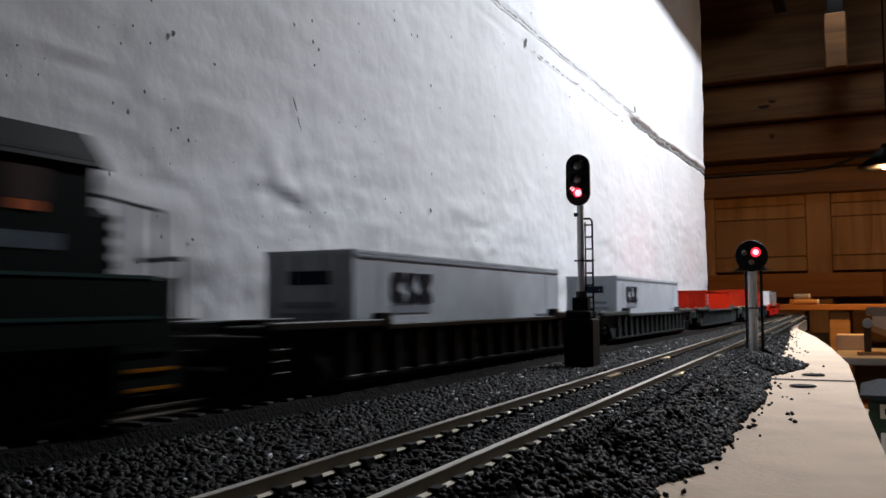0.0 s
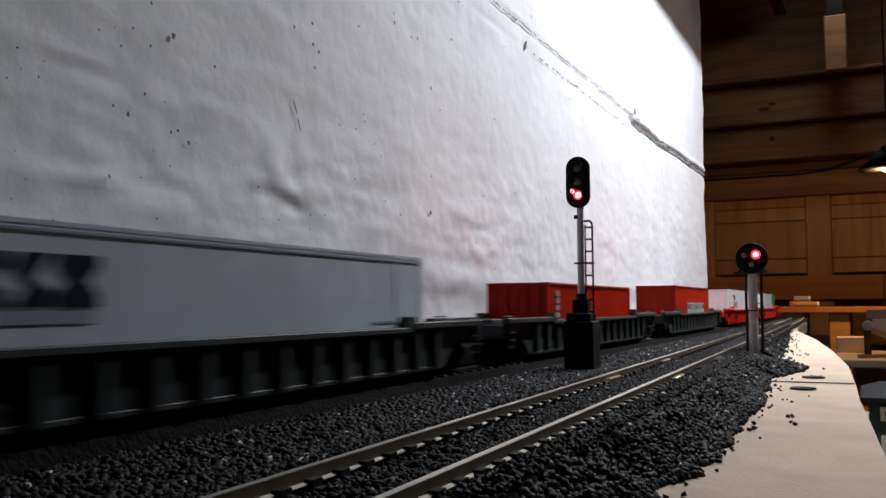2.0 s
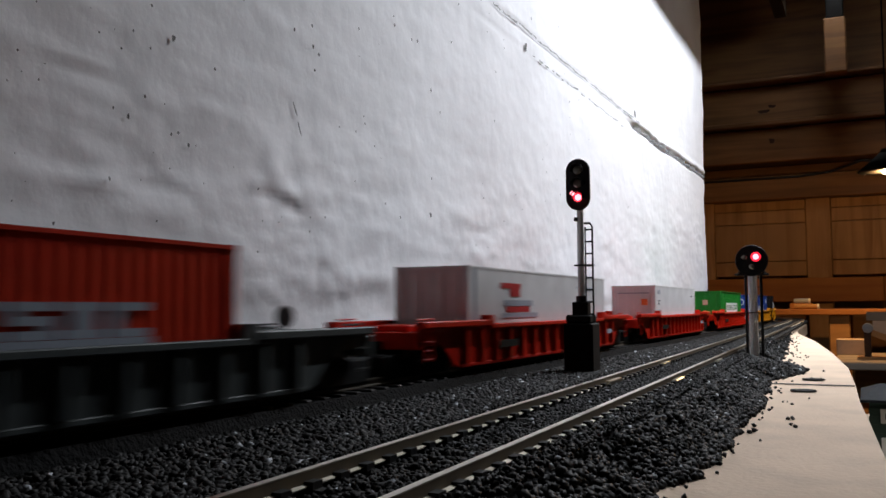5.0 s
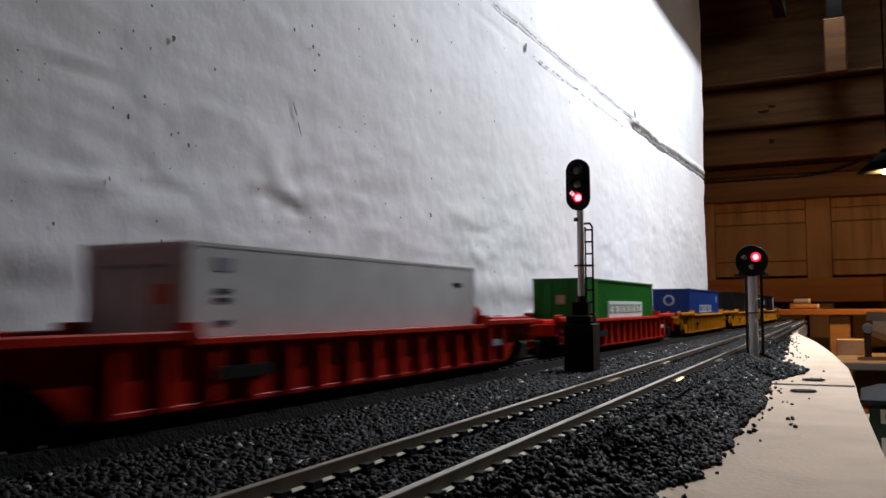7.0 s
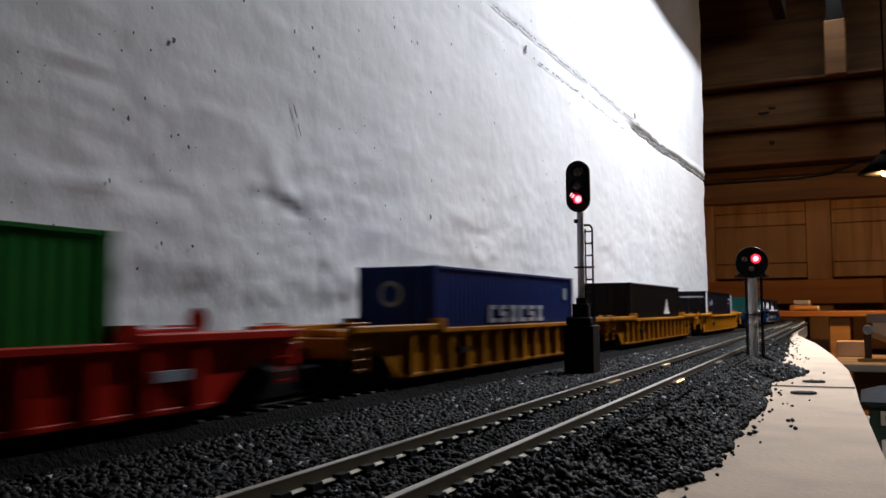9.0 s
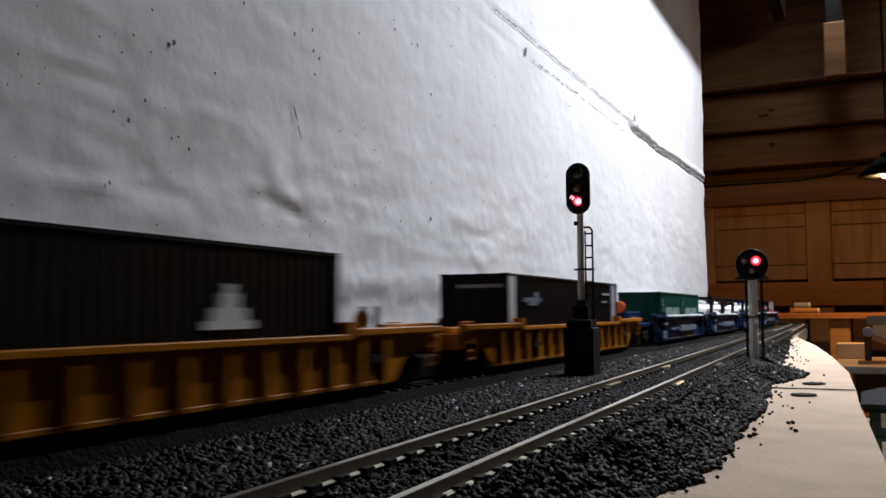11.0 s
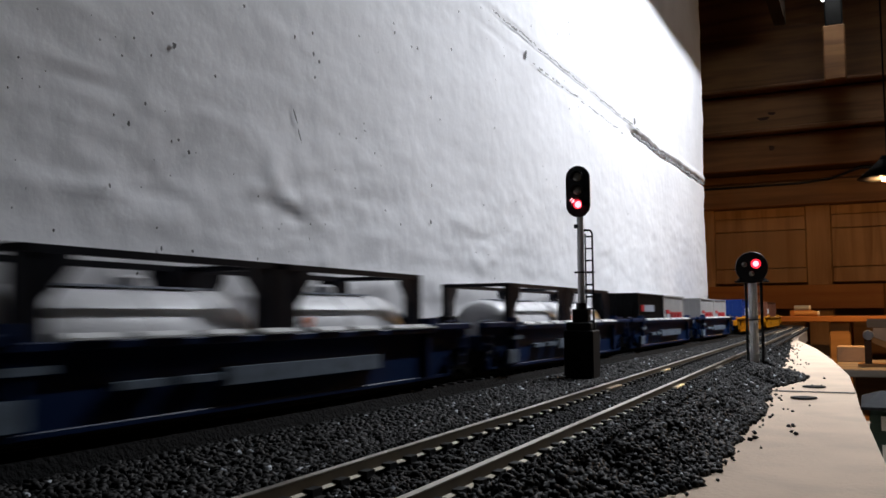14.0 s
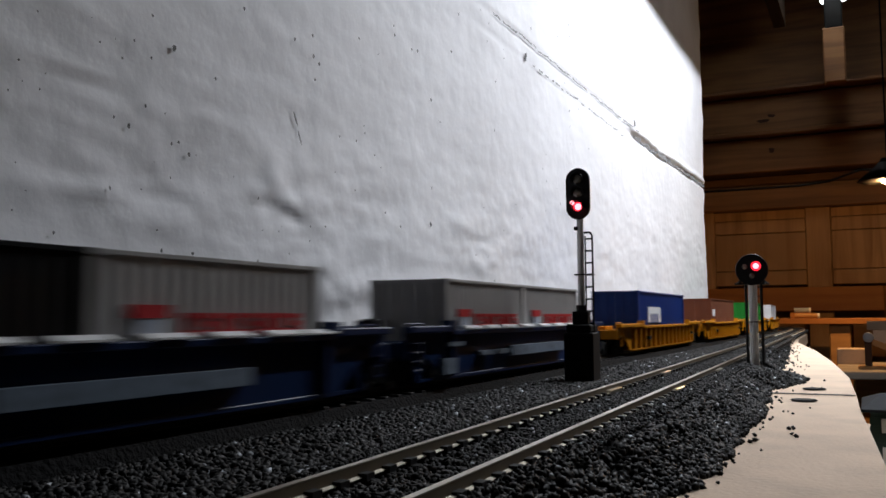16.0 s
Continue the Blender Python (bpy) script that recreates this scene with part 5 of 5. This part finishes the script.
# ---- things at the end of the room ----
def bench(x0, x1, y0, y1, top, label, legs, thick=0.016, wood_=None, shelf=True):
    b = thing("workbench", label, "workbench")
    part("top", bx(x0, x1, y0, y1, top - thick, top), wood_ or M_ORANGE, b, bevel=0.002)
    for x in legs:
        for y in (y0 + 0.02, y1 - 0.10):
            part("leg", bx(x, x + 0.052, y, y + 0.085, -1.10, top - thick), M_BENCH, b, bevel=0.003)
    if shelf:
        part("shelf", bx(x0 + 0.02, x1 - 0.02, y0 + 0.12, y1 - 0.12, top - 0.30, top - 0.28), M_BENCH, b)
    return b


bench(-0.62, 1.0, 2.55, 3.15, 0.020, "orange-brown wooden workbench with square legs", (-0.55, -0.0935, 0.80))
bench(-0.068, 1.2, 2.00, 2.42, -0.088, "low greyed pine bench with a pale top", (0.25, 1.05), 0.016, M_GREYWOOD, False)


def small_things():
    bl = thing("wood_block", "small wooden block on the bench", "block", at=(-0.166, 2.66, 0.020))
    part("body", bx(-0.03, 0.03, -0.012, 0.012, 0, 0.016), M_ORANGE, bl, bevel=0.001)
    for x, y, z, l, lab in ((-0.166, 2.66, 0.036, 0.019, "short white cardboard tube on the bench"), (-0.150, 2.58, 0.020, 0.029, "pale wooden dowel lying on the bench")):
        t = thing("tube", lab, "tube", at=(x, y, z + 0.007))
        part("roll", Shape().rod((-l, 0, 0), (l, 0, 0), 0.007, 14), M_BENCH if l > 0.02 else M_MARKGREY, t)
        part("cap", Shape().rod((l, 0, 0), (l + 0.005, 0, 0), 0.0072, 14), M_ENAMEL, t, "white end cap")
    part("lower_deck", bx(-0.02, 0.55, 0.60, 1.10, -0.108, -0.093), M_EDGE, None)
    tagged(bpy.data.objects["lower_deck"], "lower layout deck of rough plywood", "shelf")
    for x in (0.05, 0.50):
        for y in (0.62, 1.05):
            part("leg", bx(x, x + 0.03, y, y + 0.03, -1.10, -0.108), M_BENCH, bpy.data.objects["lower_deck"])
    hs = thing("model_house", "dark green model house with a grey roof and white windows", "model house", at=(-0.001, 0.70, -0.093))
    gw = mat("dark_green_clapboard", (0.02, 0.055, 0.045), 0.6, vary=0.15)
    wl = part("wall", bx(0.0, 0.125, 0, 0.09, 0, 0.0535), gw, hs)
    for k in range(8):
        part("clapboard", bx(-0.0005, 0.1255, -0.0008, 0.0, 0.002 + 0.006 * k, 0.0068 + 0.006 * k), gw, wl)
    eave = [(-0.0056, -0.006), (0.131, -0.006), (0.131, 0.096), (-0.0056, 0.096)]
    hip = Shape().add([(x, y, z) for z in (0.0525, 0.0545) for x, y in eave] + [(0.008, 0.045, 0.0625), (0.117, 0.045, 0.0625)],
                      [(3, 2, 1, 0), (0, 1, 5, 4), (1, 2, 6, 5), (2, 3, 7, 6), (3, 0, 4, 7), (4, 5, 9, 8), (5, 6, 9), (6, 7, 8, 9), (7, 4, 8)])
    part("roof", hip, M_DARKROOF, hs, "grey hipped roof, its shade put into the colour")
    for x, z in ((0.009, 0.042), (0.009, 0.012), (0.060, 0.042), (0.060, 0.012)):
        wn = part("window", bx(x - 0.002, x + 0.020, -0.0022, -0.0008, z - 0.004, z + 0.016 - 0.010 * (z > 0.03)), M_ENAMEL, hs, "white window frame")
        part("pane", bx(x + 0.001, x + 0.017, -0.0028, -0.0022, z - 0.001, z + 0.013 - 0.010 * (z > 0.03)), M_BLACK, wn)
    box = thing("cardboard_box", "tan cardboard box under the bench", "box", at=(-0.045, 2.30, -0.088))
    part("body", bx(-0.024, 0.039, 0, 0.06, 0, 0.037), M_BOARD, box, bevel=0.002)
    st = thing("wooden_stand", "pale wooden stand with a round knob and slanted brace", "stand", at=(-0.002, 2.12, -0.088))
    part("post", bx(-0.006, 0.008, 0, 0.02, 0, 0.068), M_KNOT, st, "dark brown post", bevel=0.001)
    part("panel", bx(0.0, 0.14, 0.021, 0.03, 0.084, 0.103), M_GREYWOOD, st, "off-white upper panel")
    part("panel", bx(0.012, 0.14, 0.021, 0.03, 0.050, 0.083), M_BOARD, st, "pale tan panel")
    part("knob", Shape().lathe([(0.004, -0.012), (0.010, -0.010), (0.011, -0.004), (0.006, 0.0)], "y", (0.002, 0, 0.068), 14), M_MARKGREY, st, "pale round knob")
    part("brace", Shape().prism([(0.008, 0.052), (0.13, 0.002), (0.13, 0.016), (0.012, 0.064)], "y", -0.004, 0.004), M_BENCH, st, "slanted pale brace")
    part("foot", bx(-0.02, 0.14, -0.02, 0.04, 0, 0.006), M_BENCH, st)
    jar = thing("jar", "dark blue jar with a pale lid by the wall corner", "jar", at=(-0.505, 3.0, 0.014))
    part("body", Shape().lathe([(0.03, 0), (0.034, 0.01), (0.034, 0.07), (0.024, 0.09), (0.024, 0.10)], n=18), C_NAVY, jar, smooth=True)
    part("lid", Shape().lathe([(0.026, 0.10), (0.027, 0.103), (0.027, 0.115), (0.02, 0.118)], n=18), M_MARKGREY, jar)


small_things()


# ---- movement ----
def path_pose(s, half, z):
    a, b = on_path(s - half), on_path(s + half)
    d = b - a
    m = (a + b) / 2
    return Matrix.Translation((m.x, m.y, RAIL_Z + z)) @ Matrix.Rotation(math.atan2(-d.x, d.y), 4, "Z")


def motions():
    for ob, s, z, half in HEADING:
        walk(ob, [(k * 0.5, path_pose(s - run(k * 0.5), half, z)) for k in range(33)])


motions()
